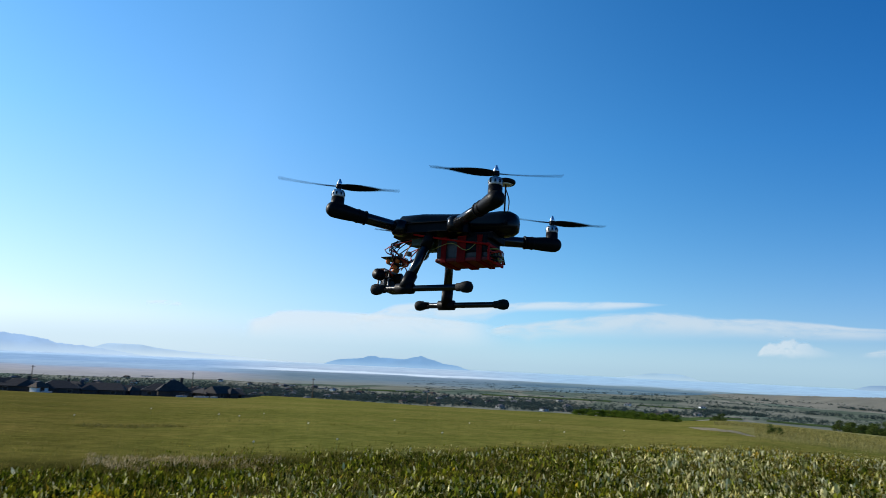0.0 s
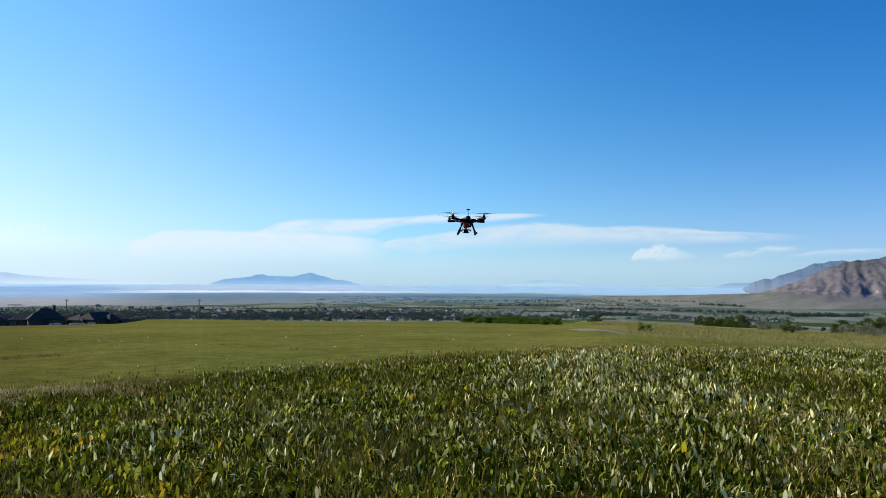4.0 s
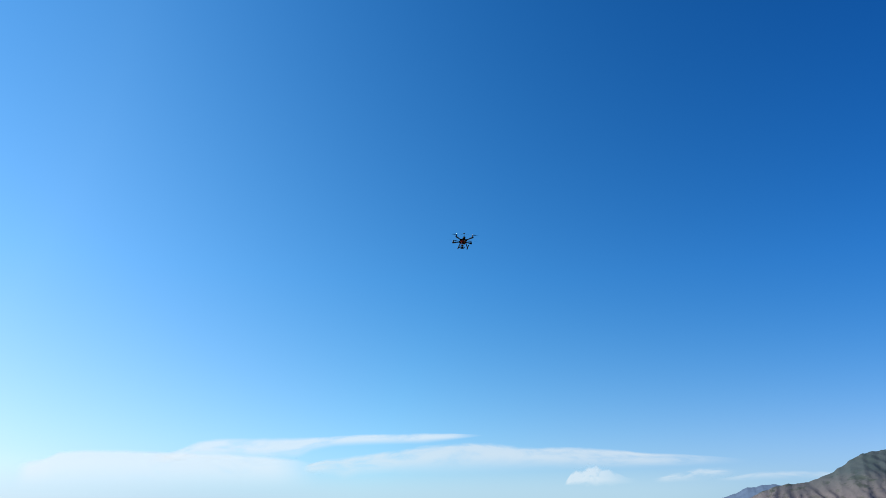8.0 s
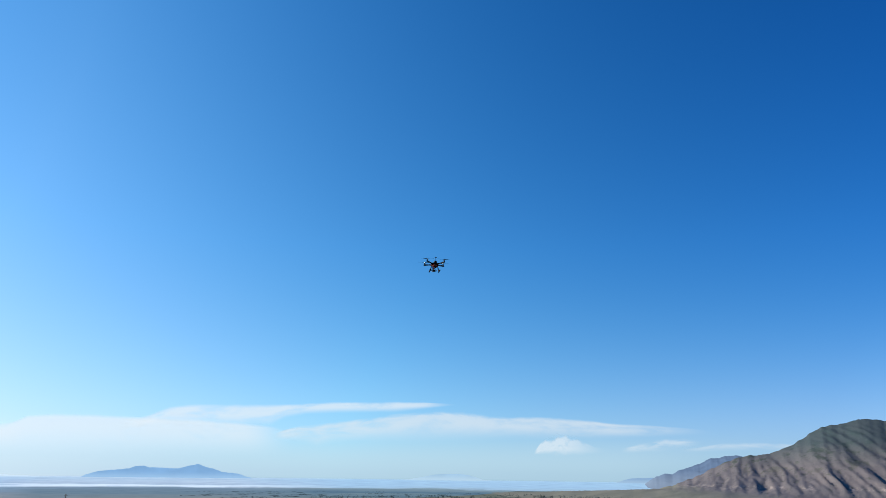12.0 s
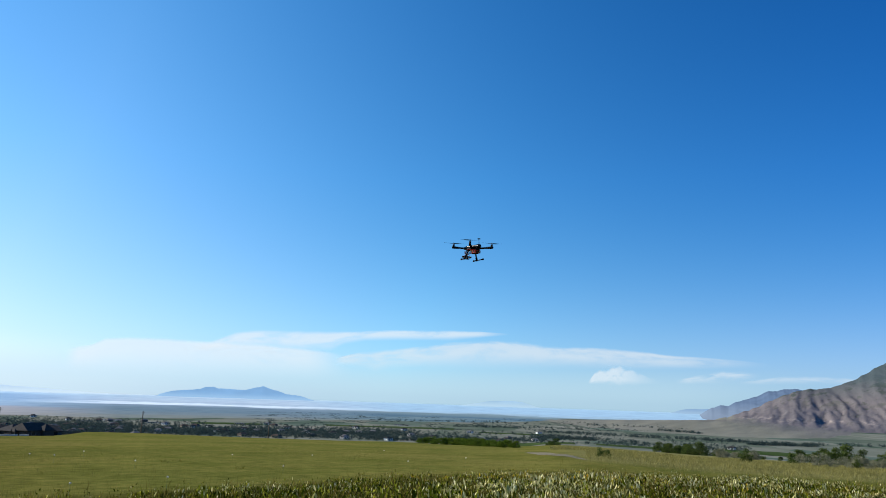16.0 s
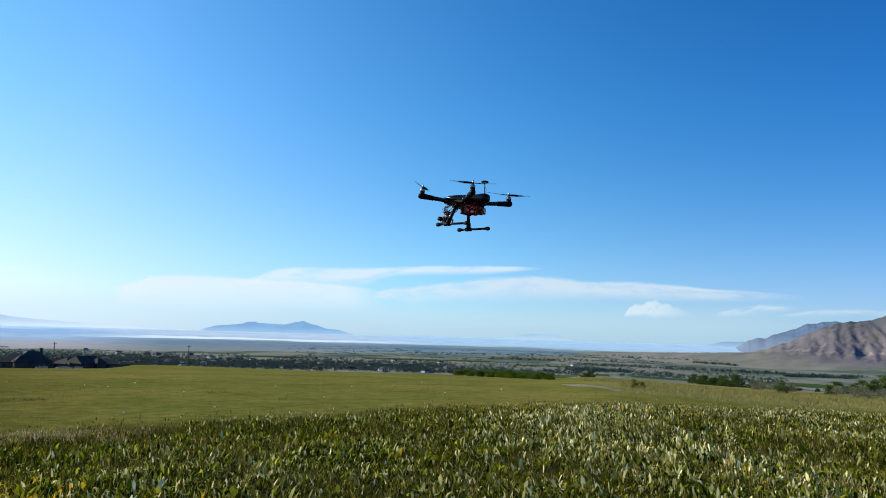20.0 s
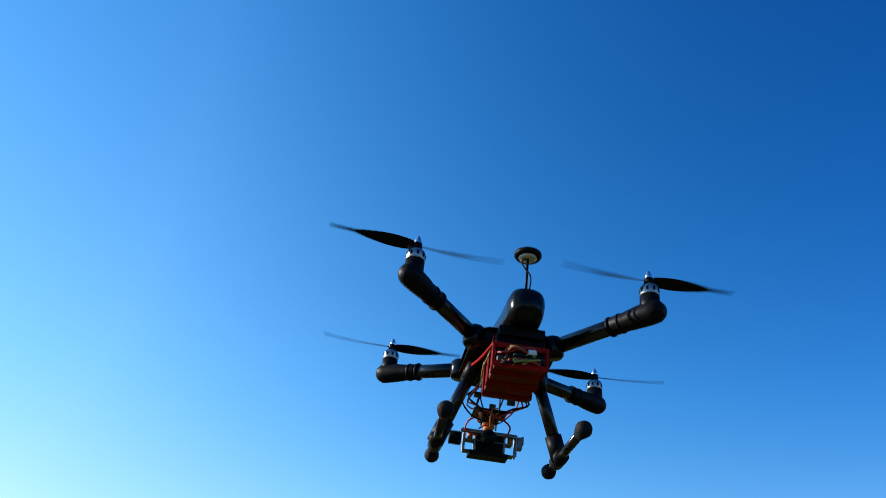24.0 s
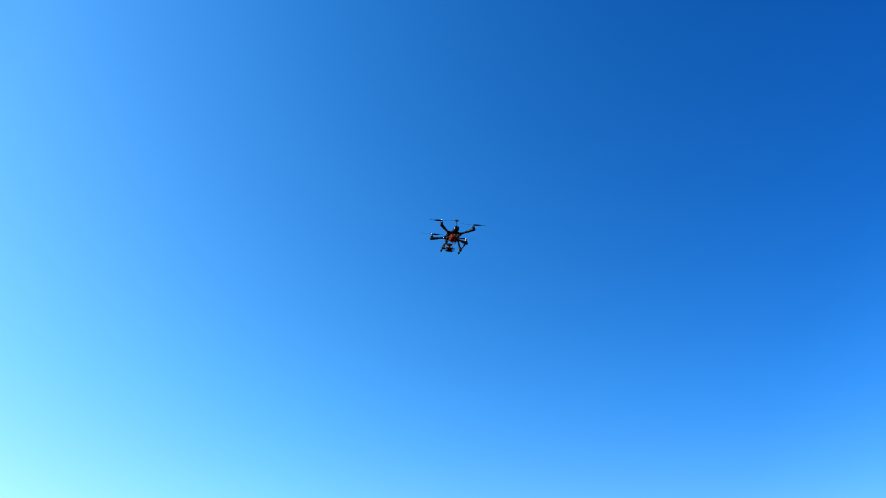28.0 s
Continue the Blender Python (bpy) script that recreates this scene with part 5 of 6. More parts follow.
def build_town():
    rng = random.Random(21)
    spots, sizes = [], []
    for k in range(17000):
        az, r = town_spot(rng)
        if az > -1 and rng.random() < 0.7:
            continue
        s = rng.uniform(0.8, 1.7) * curve([(750, 1.15), (950, 1.0), (1250, 0.85)], r)
        p = at(az, r)
        tall = 1.7 if rng.random() < 0.05 else 1.0
        spots.append((p.x, p.y, p.z + s * 0.8 * tall))
        sizes.append((s * rng.uniform(0.9, 1.5), s, s * rng.uniform(0.8, 1.15) * tall))
    # hedgerows and tree lines between the fields
    for a0, a1, r0, r1, n in ((-15, 6, 775, 745, 300), (-30, -12, 800, 780, 160), (-48, -28, 830, 810, 200), (-30, 9, 835, 815, 330), (-46, -4, 905, 860, 160), (9, 15.7, 1060, 1040, 120), (15.5, 23.8, 1040, 1030, 190), (17.6, 20.6, 1340, 1270, 90), (23.7, 28.2, 985, 1020, 260), (28, 36, 1060, 1150, 90), (8, 13, 905, 880, 190), (2, 12, 1150, 1230, 120), (12, 20, 1480, 1420, 70), (-4, 10, 1330, 1420, 60), (8, 11, 840, 860, 40), (10, 20, 1600, 1500, 40)):
        for k in range(n):
            u = rng.random()
            s = rng.uniform(1.0, 2.6)
            p = at(a0 + (a1 - a0) * u + rng.uniform(-0.1, 0.1), r0 + (r1 - r0) * u + rng.uniform(-18, 18))
            spots.append((p.x, p.y, p.z + s * 0.9))
            sizes.append((s * 1.1, s, s * 1.2))
    for _ in range(150):
        az, el, span = rng.uniform(-14, 16), rng.triangular(1.42, 2.5, 1.7), rng.uniform(0.4, 2.6)
        for k in range(16):
            s = rng.uniform(0.35, 0.8)
            p = at(az + span * rng.random(), (EYE.z - FLOOR) / math.tan(radians(el + rng.uniform(-0.015, 0.015))))
            spots.append((p.x, p.y, p.z + s * 0.8))
            sizes.append((s * 2.4, s * 1.8, s))
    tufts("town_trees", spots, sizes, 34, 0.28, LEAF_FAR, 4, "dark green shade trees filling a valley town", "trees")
    kinds = [(7, 6, 2.2, 1.4, (3, 2), "small white house with grey roof among valley trees"), (8, 6, 2.2, 1.4, (2, 1), "small tan house with brown roof among valley trees"),
             (7, 6, 2.2, 1.5, (1, 2), "small grey house among valley trees"), (7, 6, 2.3, 1.5, (3, 0), "small white house with dark roof among valley trees")]
    made = []
    for w, d, wall, rise, style, label in kinds:
        az, r = town_spot(rng)
        made.append(house(on_slope(az, r, rng.uniform(-40, 40)), w, d, wall, rise, style, label, panes=2, group="houses of the valley town"))
    for k in range(150):
        az, r = town_spot(rng)
        if az > 9:
            continue
        copy_thing(made[k % 4], on_slope(az, r, rng.uniform(-50, 50)))
    for az, el, w, d in ((-25.2, 2.46, 30, 14), (-23.3, 2.36, 44, 18), (-20.6, 2.50, 26, 14), (-33.5, 2.05, 34, 16), (-2.4, 2.22, 22, 14), (-1.7, 2.22, 12, 10), (14.6, 1.9, 14, 9), (-9.5, 2.0, 22, 12), (4.5, 2.1, 20, 12), (-14.5, 2.45, 24, 14)):
        house(on_slope(az, (EYE.z - FLOOR) / math.tan(radians(el)), rng.uniform(-15, 15)), w * 0.5, d * 0.5, 1.1, 0.45, (3, 2), "long white metal shed on the valley floor", (), "shed", 0.85, 4, "valley sheds")


build_town()


# ---- trees and shrubs ----
def tree(m, height, spread, seed, label, material=None, category="tree", name="tree", trunk=0.3, per=26, group=""):
    rng = random.Random(seed)
    tr = thing(name, m, label, category, group)
    bm = rod(bmesh.new(), (0, 0, -0.3), (rng.uniform(-0.2, 0.2), 0, height * 0.55), 0.05 * height * 0.5, 0.02 * height * 0.5, 8)
    part("trunk", bm, BARK, tr, "", True)
    blobs, sizes = [], []
    for k in range(13):
        a, u = rng.uniform(0, 2 * math.pi), rng.random()
        z = height * (trunk + (0.95 - trunk) * u)
        rad = spread * (0.25 + 0.75 * math.sin(math.pi * min(1, 0.25 + 0.7 * u))) * rng.uniform(0.2, 0.75)
        blobs.append((rad * math.cos(a), rad * math.sin(a), z))
        s = spread * rng.uniform(0.25, 0.42)
        sizes.append((s, s, s * 0.8))
        if k < 5:
            part("limb", rod(bmesh.new(), (0, 0, height * 0.3), (rad * math.cos(a), rad * math.sin(a), z), 0.012 * height, 0.004 * height, 5), BARK, tr, "", True)
    crown = tufts("crown", blobs, sizes, per, 0.19, material or LEAF_TREE, seed)
    crown.parent = tr
    return tr


def build_trees():
    rng = random.Random(8)
    here = Matrix()
    green = [tree(here, 6.5, 4.4, 31 + k, "dark green broadleaf tree below the brow of the meadow", trunk=0.06, per=170, group="trees below the brow") for k in range(4)]
    spots = []
    for a0, a1, r0, r1, n in ((17.0, 23.0, 240, 320, 30), (22.6, 26.8, 330, 420, 6), (26.4, 33.0, 215, 300, 18), (31.5, 39.0, 190, 260, 12), (8.8, 11.0, 500, 560, 7)):
        for _ in range(n):
            spots.append((rng.triangular(a0, a1, (a0 + a1) / 2), rng.uniform(r0, r1)))
    for k, (az, r) in enumerate(spots):
        p = at(az, r)
        h = 0.74 * rng.uniform(2.0, 4.2 + 1.4 * math.exp(-((az - 20.5) / 1.6) ** 2) + 1.5 * math.exp(-((az - 30.5) / 4) ** 2)) * rng.choice((0.7, 1.0, 1.25)) * (1.4 if r > 450 else 1)
        m = Matrix.Translation((p.x, p.y, p.z)) @ Matrix.Rotation(rng.uniform(0, 6.3), 4, "Z")
        t = green[k] if k < 4 else copy_thing(green[k % 4], m)
        t.matrix_basis = m
        t.scale = (h / 6.5 * rng.uniform(1.0, 1.7), h / 6.5 * rng.uniform(1.0, 1.7), h / 6.5)
    # dark hedge along the brow
    hedge = [tree(here, 2.4, 2.3, 61 + k, "bright green rounded shrub on the brow of the meadow", LEAF_HEDGE, "shrub", "shrub", 0.05, 170, "hedge on the brow") for k in range(3)]
    for k in range(26):
        az = -0.4 + 7.3 * k / 25 + rng.uniform(-0.12, 0.12)
        r = min(235, curve(BROW, az) * 0.98) * rng.uniform(0.97, 1.05)
        m = pose(*at(az, r), 0, 0, rng.uniform(0, 360))
        t = hedge[k] if k < 3 else copy_thing(hedge[k % 3], m)
        t.matrix_basis = m
        s = rng.uniform(0.55, 0.9) * r / 235
        t.scale = (1.7 * s, 1.7 * s, s)
    sage = [tree(here, 1.0, 1.0, 81 + k, "grey-green sagebrush clump in dry grass", LEAF_SAGE, "shrub", "sagebrush", 0.05, 70, "sagebrush on the slope") for k in range(3)]
    for k in range(90):
        az, r = (rng.uniform(21.8, 24.4), rng.uniform(140, 180)) if k % 5 == 0 else (rng.triangular(27, 42, 32), rng.uniform(105, 190))
        m = pose(*at(az, r), 0, 0, rng.uniform(0, 360))
        t = sage[k] if k < 3 else copy_thing(sage[k % 3], m)
        t.matrix_basis = m
        t.scale = (rng.uniform(0.8, 1.6),) * 3
    small = [tree(here, 1.5, 1.2, 95 + k, "dark green bush in tall dry grass", None, "shrub", "bush", 0.05, 110, "bushes in the dry grass") for k in range(2)]
    for k, (az, r) in enumerate(((13.3, 66), (13.8, 68), (23.5, 96), (26.5, 112), (30.5, 108), (33.0, 106), (36.0, 112), (37.5, 100))):
        m = pose(*at(az, r), 0, 0, rng.uniform(0, 360))
        t = small[k] if k < 2 else copy_thing(small[k % 2], m)
        t.matrix_basis = m
        t.scale = (rng.uniform(0.6, 1.0) * (0.55 if az < 20 else 1.0),) * 3


build_trees()


# ---- meadow plants ----
# deep shadow among the leaves is put into the darkest greens
GREEN_LEAF = leafy("broad_green_leaves", [(0.0, (0.009, 0.016, 0.002)), (0.45, (0.036, 0.052, 0.004)), (0.78, (0.15, 0.175, 0.010)), (1.0, (0.44, 0.44, 0.05))], 0.6, 0.45, 0.0, 0.45)
# downy leaves; their sun glints are put into the near-white tones
PALE_LEAF = leafy("glinting_downy_leaves", [(0.0, (0.20, 0.20, 0.06)), (0.40, (0.44, 0.42, 0.16)), (0.75, (0.78, 0.70, 0.34)), (1.0, (0.97, 0.90, 0.60))], 0.6, 0.30, 0.0)
YELLOW_LEAF = leafy("yellowing_leaves", [(0.0, (0.24, 0.24, 0.015)), (0.5, (0.46, 0.38, 0.025)), (1.0, (0.58, 0.33, 0.03))], 0.6, 0.42, 0.0)
DRY_STALK = leafy("dry_brown_stalks", [(0.0, (0.10, 0.070, 0.015)), (0.5, (0.19, 0.135, 0.03)), (1.0, (0.33, 0.26, 0.075))], 0.8, 0.2, 0.0)
DRY_TUFT = leafy("pale_dry_grass", [(0.0, (0.30, 0.23, 0.12)), (0.5, (0.48, 0.37, 0.22)), (1.0, (0.66, 0.53, 0.35))], 0.8, 0.3, 0.0)
BROWN_GRASS = leafy("brown_grass", [(0.0, (0.12, 0.096, 0.028)), (0.5, (0.20, 0.155, 0.05)), (1.0, (0.30, 0.23, 0.085))], 0.8, 0.3, 0.0)
SHORT_GRASS = leafy("meadow_grass", [(0.0, (0.130, 0.136, 0.028)), (0.5, (0.172, 0.166, 0.034)), (0.85, (0.22, 0.196, 0.046)), (1.0, (0.26, 0.22, 0.075))], 0.8, 0.4, 0.0)
WEED = leafy("meadow_weeds", [(0.0, (0.105, 0.112, 0.024)), (0.5, (0.16, 0.142, 0.04)), (1.0, (0.29, 0.25, 0.10))], 0.8, 0.3, 0.0)
# darkest stops put the shade between leaves into the grass colour
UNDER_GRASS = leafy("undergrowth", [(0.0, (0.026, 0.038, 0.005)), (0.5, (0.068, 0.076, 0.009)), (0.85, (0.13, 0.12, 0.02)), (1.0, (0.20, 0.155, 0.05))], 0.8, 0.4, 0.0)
TALL_GRASS = leafy("tall_dry_grass", [(0.0, (0.20, 0.185, 0.055)), (0.5, (0.28, 0.245, 0.082)), (1.0, (0.38, 0.33, 0.14))], 0.8, 0.4, 0.0)


def blades(name, roots, yaws, leans, lengths, widths, bends, material, label, category, shape=(0.35, 1.0, 0.8)):
    """Many leaves or grass blades as one mesh: each a tapered strip that leans and bends."""
    n = len(roots)
    base = np.asarray(roots, float)
    out = np.stack([np.cos(yaws), np.sin(yaws), np.zeros(n)], 1)
    side = np.stack([-np.sin(yaws), np.cos(yaws), np.zeros(n)], 1)
    up = np.array([0, 0, 1.0])
    rows = []
    uneven = np.random.default_rng(n)
    sway = uneven.normal(0, 0.15, n)
    stations = (0.0, 0.4, 0.75) if len(shape) == 3 else (0.0, 0.55)
    for s, w in zip(stations, shape):
        ang = (leans + bends * s)[:, None]
        c = base + (s * lengths)[:, None] * (np.sin(ang) * out + np.cos(ang) * up)
        h = (0.5 * w * widths * uneven.uniform(0.6, 1.35, n))[:, None] * side
        c = c + (sway * s * s * lengths)[:, None] * side
        cup = (0.18 * w * widths)[:, None] * (np.cos(ang) * out - np.sin(ang) * up) * (1 if s else 0)
        rows += [c - h - cup, c + h - cup]
    ang = (leans + bends)[:, None]
    rows.append(base + lengths[:, None] * (np.sin(ang) * out + np.cos(ang) * up + sway[:, None] * side))
    verts = np.stack(rows, 1).reshape(-1, 3)
    c = 2 * len(shape)
    k = np.arange(n)[:, None] * (c + 1)
    quads = np.concatenate([k + np.array([[q, q + 1, q + 3, q + 2]]) for q in range(0, c - 2, 2)], 0).tolist()
    tris = (k + np.array([[c - 2, c - 1, c]])).tolist()
    ob = sheet(name, verts.tolist(), quads + tris, material, True)
    return tagged(ob, label, category, kind="stuff")


def build_meadow():
    rng = np.random.default_rng(17)
    sets = {"green": [], "pale": [], "yellow": []}
    stalks = []

    def plant(az, r, spread):
        x, y = r * math.sin(radians(az)), r * math.cos(radians(az))
        z = ground(x, y)
        tone = noise.noise((x * 0.16, y * 0.16, 5.0))
        yellow = 0.015 + 0.95 * math.exp(-((az + 35.5) / 4.2) ** 2 - ((r - 10.2) / 1.6) ** 2) + 0.55 * math.exp(-((az + 24) / 3) ** 2 - ((r - 6.6) / 0.7) ** 2) + 0.3 * math.exp(-((az - 11) / 8) ** 2 - ((r - 33) / 5) ** 2)
        pale = 0.07 + 0.50 * max(0, tone + 0.12) + (0.04 if az > 5 else 0) + 0.25 * math.exp(-((az - 12) / 9) ** 2 - ((r - 33) / 6) ** 2)
        pale *= curve([(-50, 0.3), (-30, 0.5), (-16, 1.0), (0, 1.0), (10, 1.25), (40, 1.35)], az) * curve([(6, 0.8), (14, 1.0), (26, 1.25)], r) * (curve([(5, 0.55), (9, 1.0)], r) if az > 15 else 1)
        pale *= 2.0 if rng.random() < 0.42 else 0.3
        k = rng.integers(8, 14) if r < 15 else rng.integers(4, 7)
        q = rng.random()
        which = "yellow" if q < yellow else "green"
        big = curve([(3, 0.72), (9, 0.74), (14, 0.88), (20, 1.0)], r) * curve([(0.80, 1.0), (0.95, 0.72), (1.1, 0.5)], r / curve(EDGE, az)) * (1.0 + 0.65 * noise.noise((x * 1.1, y * 1.1, 21.0))) * (1.25 if rng.random() < 0.08 else 1.0)
        for _ in range(k):
            w = which
            if w == "green" and rng.random() < pale:
                w = "pale"
            ln = (0.042 + 0.13 * rng.random() ** 2.3) * spread * big
            curl = w == "pale"
            if curl:
                ln *= 1.15
            sets[w].append((x + rng.normal() * 0.085, y + rng.normal() * 0.085, z - 0.01, rng.normal(3.9, 0.95) if curl else rng.uniform(0, 2 * math.pi), 0.05 + (0.32 if curl else 0.6) * rng.random() ** 1.5, ln,
                            ln * (rng.uniform(0.16, 0.32) if curl else rng.uniform(0.20, 0.36)), rng.uniform(-0.6, 1.2) if curl else rng.uniform(-0.25, 0.8)))
        if rng.random() < 0.30 + 0.6 * max(0, -tone):
            for _ in range(rng.integers(1, 4)):
                stalks.append((x + rng.normal() * 0.09, y + rng.normal() * 0.09, z - 0.01, rng.uniform(0, 2 * math.pi), rng.uniform(0, 0.25), rng.uniform(0.12, 0.26), rng.uniform(0.006, 0.013), rng.uniform(-0.1, 0.5)))

    for az0, az1, r0, r1, dens in ((-52, 46, 2.4, 16, 66.0), (-34, 46, 16, 27, 34.0), (-6, 46, 27, 38, 22.0), (8, 46, 38, 53, 15.0)):
        area = radians(az1 - az0) / 2 * (r1 * r1 - r0 * r0)
        for _ in range(int(area * dens)):
            az, r = rng.uniform(az0, az1), math.sqrt(rng.uniform(r0 * r0, r1 * r1))
            e = curve(EDGE, az) * (1 + 0.12 * noise.noise((az * 0.25, 2.0, 0.0)) + 0.15 * noise.noise((az * 1.3, 7.0, 0.0)))
            if r > e and rng.random() > math.exp(-(r - e) / 1.2):
                continue
            x, y = r * math.sin(radians(az)), r * math.cos(radians(az))
            if noise.noise((x * 0.45, y * 0.45, 8.0)) < -0.36 and rng.random() < 0.75:
                continue
            plant(az, r, 0.85 + 0.35 * rng.random())
    for _ in range(11000):
        az, r = rng.uniform(46, 308), math.sqrt(rng.uniform(2.4 ** 2, 16 ** 2))
        az = az - 360 if az > 180 else az
        if r < reach(az) * (1 + 0.3 * noise.noise((r * math.sin(radians(az)) * 0.4, r * math.cos(radians(az)) * 0.4, 7.0))):
            plant(az, r, 0.85 + 0.35 * rng.random())
    names = {"green": ("broad_leaf_plants", GREEN_LEAF, "dense upright broad green leaves covering the near meadow"),
             "pale": ("downy_leaf_plants", PALE_LEAF, "pale downy leaves with sun glints in their colour among green ones"),
             "yellow": ("yellow_leaf_plants", YELLOW_LEAF, "yellowing broad leaves among green ones")}
    for key, (name, material, label) in names.items():
        a = np.array(sets[key])
        blades(name, a[:, :3], a[:, 3], a[:, 4], a[:, 5], a[:, 6], a[:, 7], material, label, "plants", (0.35, 1.0, 0.86))
    a = np.array(stalks)
    blades("dry_stalks", a[:, :3], a[:, 3], a[:, 4], a[:, 5], a[:, 6], a[:, 7], DRY_STALK, "thin brown dry stalks standing among leaves", "plants", (0.6, 1.0))

    def grass(name, az0, az1, r0, r1, count, lo, hi, width, material, label, falloff=1.0, keep=None, lean=(0.0, 0.4)):
        rows = []
        while len(rows) < count:
            az, u = rng.uniform(az0, az1), rng.random()
            r = r0 + (r1 - r0) * u ** falloff
            if keep and not keep(az, r):
                continue
            x, y = r * math.sin(radians(az)), r * math.cos(radians(az))
            rows.append((x, y, ground(x, y) - 0.02, rng.uniform(0, 6.3), rng.uniform(*lean), rng.uniform(lo, hi), width * (0.7 + 0.6 * rng.random()) * max(1, r / 30), rng.uniform(0, 0.6)))
        a = np.array(rows)
        blades(name, a[:, :3], a[:, 3], a[:, 4], a[:, 5], a[:, 6], a[:, 7], material, label, "grass", (0.9, 0.75))

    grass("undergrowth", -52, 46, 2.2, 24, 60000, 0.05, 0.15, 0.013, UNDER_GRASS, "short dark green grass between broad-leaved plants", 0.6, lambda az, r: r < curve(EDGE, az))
    grass("meadow_grass", -55, 45, 12, 70, 95000, 0.04, 0.13, 0.007, SHORT_GRASS, "short olive meadow grass", 1.35, lambda az, r: r < curve(BROW, az) and r > 0.85 * curve(EDGE, az), (0.1, 0.8))
    grass("meadow_weeds", -55, 40, 14, 150, 7000, 0.08, 0.20, 0.009, WEED, "scattered brownish weeds in the meadow grass", 1.1,
          lambda az, r: r < curve(BROW, az) and r > curve(EDGE, az) and noise.noise((r * math.sin(radians(az)) * 0.08, r * math.cos(radians(az)) * 0.08, 31.0)) > 0.05, (0.0, 0.5))
    grass("weed_patch", -40, -28, 31, 37, 1500, 0.07, 0.17, 0.014, WEED, "low patch of mixed pale and dark weeds in the meadow", 1.0,
          lambda az, r: math.hypot((az + 34.3) / 4.6, (r - 33.8) / 1.6) < 0.8 + 0.6 * noise.noise((az * 0.6, r * 0.5, 9.0)), (0.0, 0.7))
    for spot in ((-19.56, 39.2), (-18.7, 39.6), (-14.2, 33.0)):
        grass("weed_sprig", spot[0] - 0.5, spot[0] + 0.5, spot[1] - 0.3, spot[1] + 0.3, 30, 0.08, 0.24, 0.016, SHORT_GRASS, "small green weed standing in the meadow", 1.0,
              lambda az, r: abs(az - spot[0]) * 0.69 < 0.22, (0.0, 0.8))
    grass("trodden_grass", -180, 180, 0.3, 9, 16000, 0.03, 0.09, 0.010, SHORT_GRASS, "short grass round the standing place", 0.6, lambda az, r: r < 2.6 or abs(az) > 60 and r < 9, (0.1, 0.9))
    grass("tall_grass", 9.5, 48, 44, 125, 80000, 0.15, 0.48, 0.012, TALL_GRASS, "tall tan dry grass on the brow", 1.0,
          lambda az, r: curve(BROW, az) * (0.50 + 0.35 * rng.random()) < r < curve(BROW, az) * 1.3 and not (az < 12.2 and r < 96), (0.1, 0.9))
    def dry_spot(az, r):
        return abs(az + 30.5) < 6.5 + 2 * noise.noise((r * 2.0, az, 3.0)) and abs(r - 17.4) < 0.9 + 2.4 * noise.noise((az * 0.7, r * 0.9, 2.0)) or math.hypot((az - 27) / 7, (r - 13) / 2.5) < 0.5 + noise.noise((az * 0.3, r * 0.5, 6.0))

    grass("dry_tufts", -40, 34, 9, 21, 4200, 0.05, 0.15, 0.012, DRY_TUFT, "patches of pale dry grass among the green plants", 1.0, dry_spot)
    grass("brown_grass", -56, -34, 3.5, 11, 9000, 0.10, 0.26, 0.009, BROWN_GRASS, "brown dry grass at the edge of the plants", 1.0,
          lambda az, r: math.hypot((az + 48) / 9, (r - 6.8) / 3) < 0.9 + 0.5 * noise.noise((az * 0.3, r * 0.5, 4.0)), (0.1, 0.8))
    grass("brown_sprays", -50, 46, 3.2, 36, 20000, 0.10, 0.26, 0.007, BROWN_GRASS, "brown seed sprays of grass among the leaves", 0.9,
          lambda az, r: r < curve(EDGE, az) * 1.02 and noise.noise((r * math.sin(radians(az)) * 0.35, r * math.cos(radians(az)) * 0.35, 14.0)) > 0.10, (0.0, 0.6))
    # seed heads
    ball = bmesh.new()
    bmesh.ops.create_icosphere(ball, subdivisions=2, radius=0.027)
    for v in ball.verts:
        v.co *= 1 + 0.25 * noise.noise(v.co * 90)
    head_mesh, stem_mesh = None, None
    for k, (az, el) in enumerate(((-25.5, 6.62), (-19.2, 6.28), (-14.8, 4.73), (-8.9, 4.67), (-3.4, 4.21), (-28.2, 4.7), (-26.7, 4.8), (-24.9, 4.53), (-33, 4.4), (-38, 4.9), (3, 4.6), (-1.5, 4.9), (-21.5, 5.2), (-11.0, 5.5))):
        tilt = curve(TILT, az)
        r = 1.3 / (math.tan(radians(el)) - tilt)
        sd = thing("seed_head", pose(*at(az, r)), "white fluffy seed head on a thin stem in the grass", "seed head", "white seed heads")
        if head_mesh is None:
            h = part("fluff", ball, FLUFF, sd, "", True)
            s = part("stem", rod(bmesh.new(), (0, 0, -0.02), (0, 0, 0.30), 0.004, 0.003, 6), STEM, sd)
            head_mesh, stem_mesh = h.data, s.data
        else:
            h, s = new("fluff", head_mesh), new("stem", stem_mesh)
            h.parent = s.parent = sd
        h.location = (0, 0, 0.32)
        sd.scale = (0.8 + 0.008 * r,) * 3


FLUFF = plain("seed_fluff", (0.80, 0.72, 0.52), (0.88, 0.80, 0.60), 60, 0.9)
STEM = plain("green_stem", (0.09, 0.12, 0.04), (0.12, 0.15, 0.05), 30, 0.6)
build_meadow()


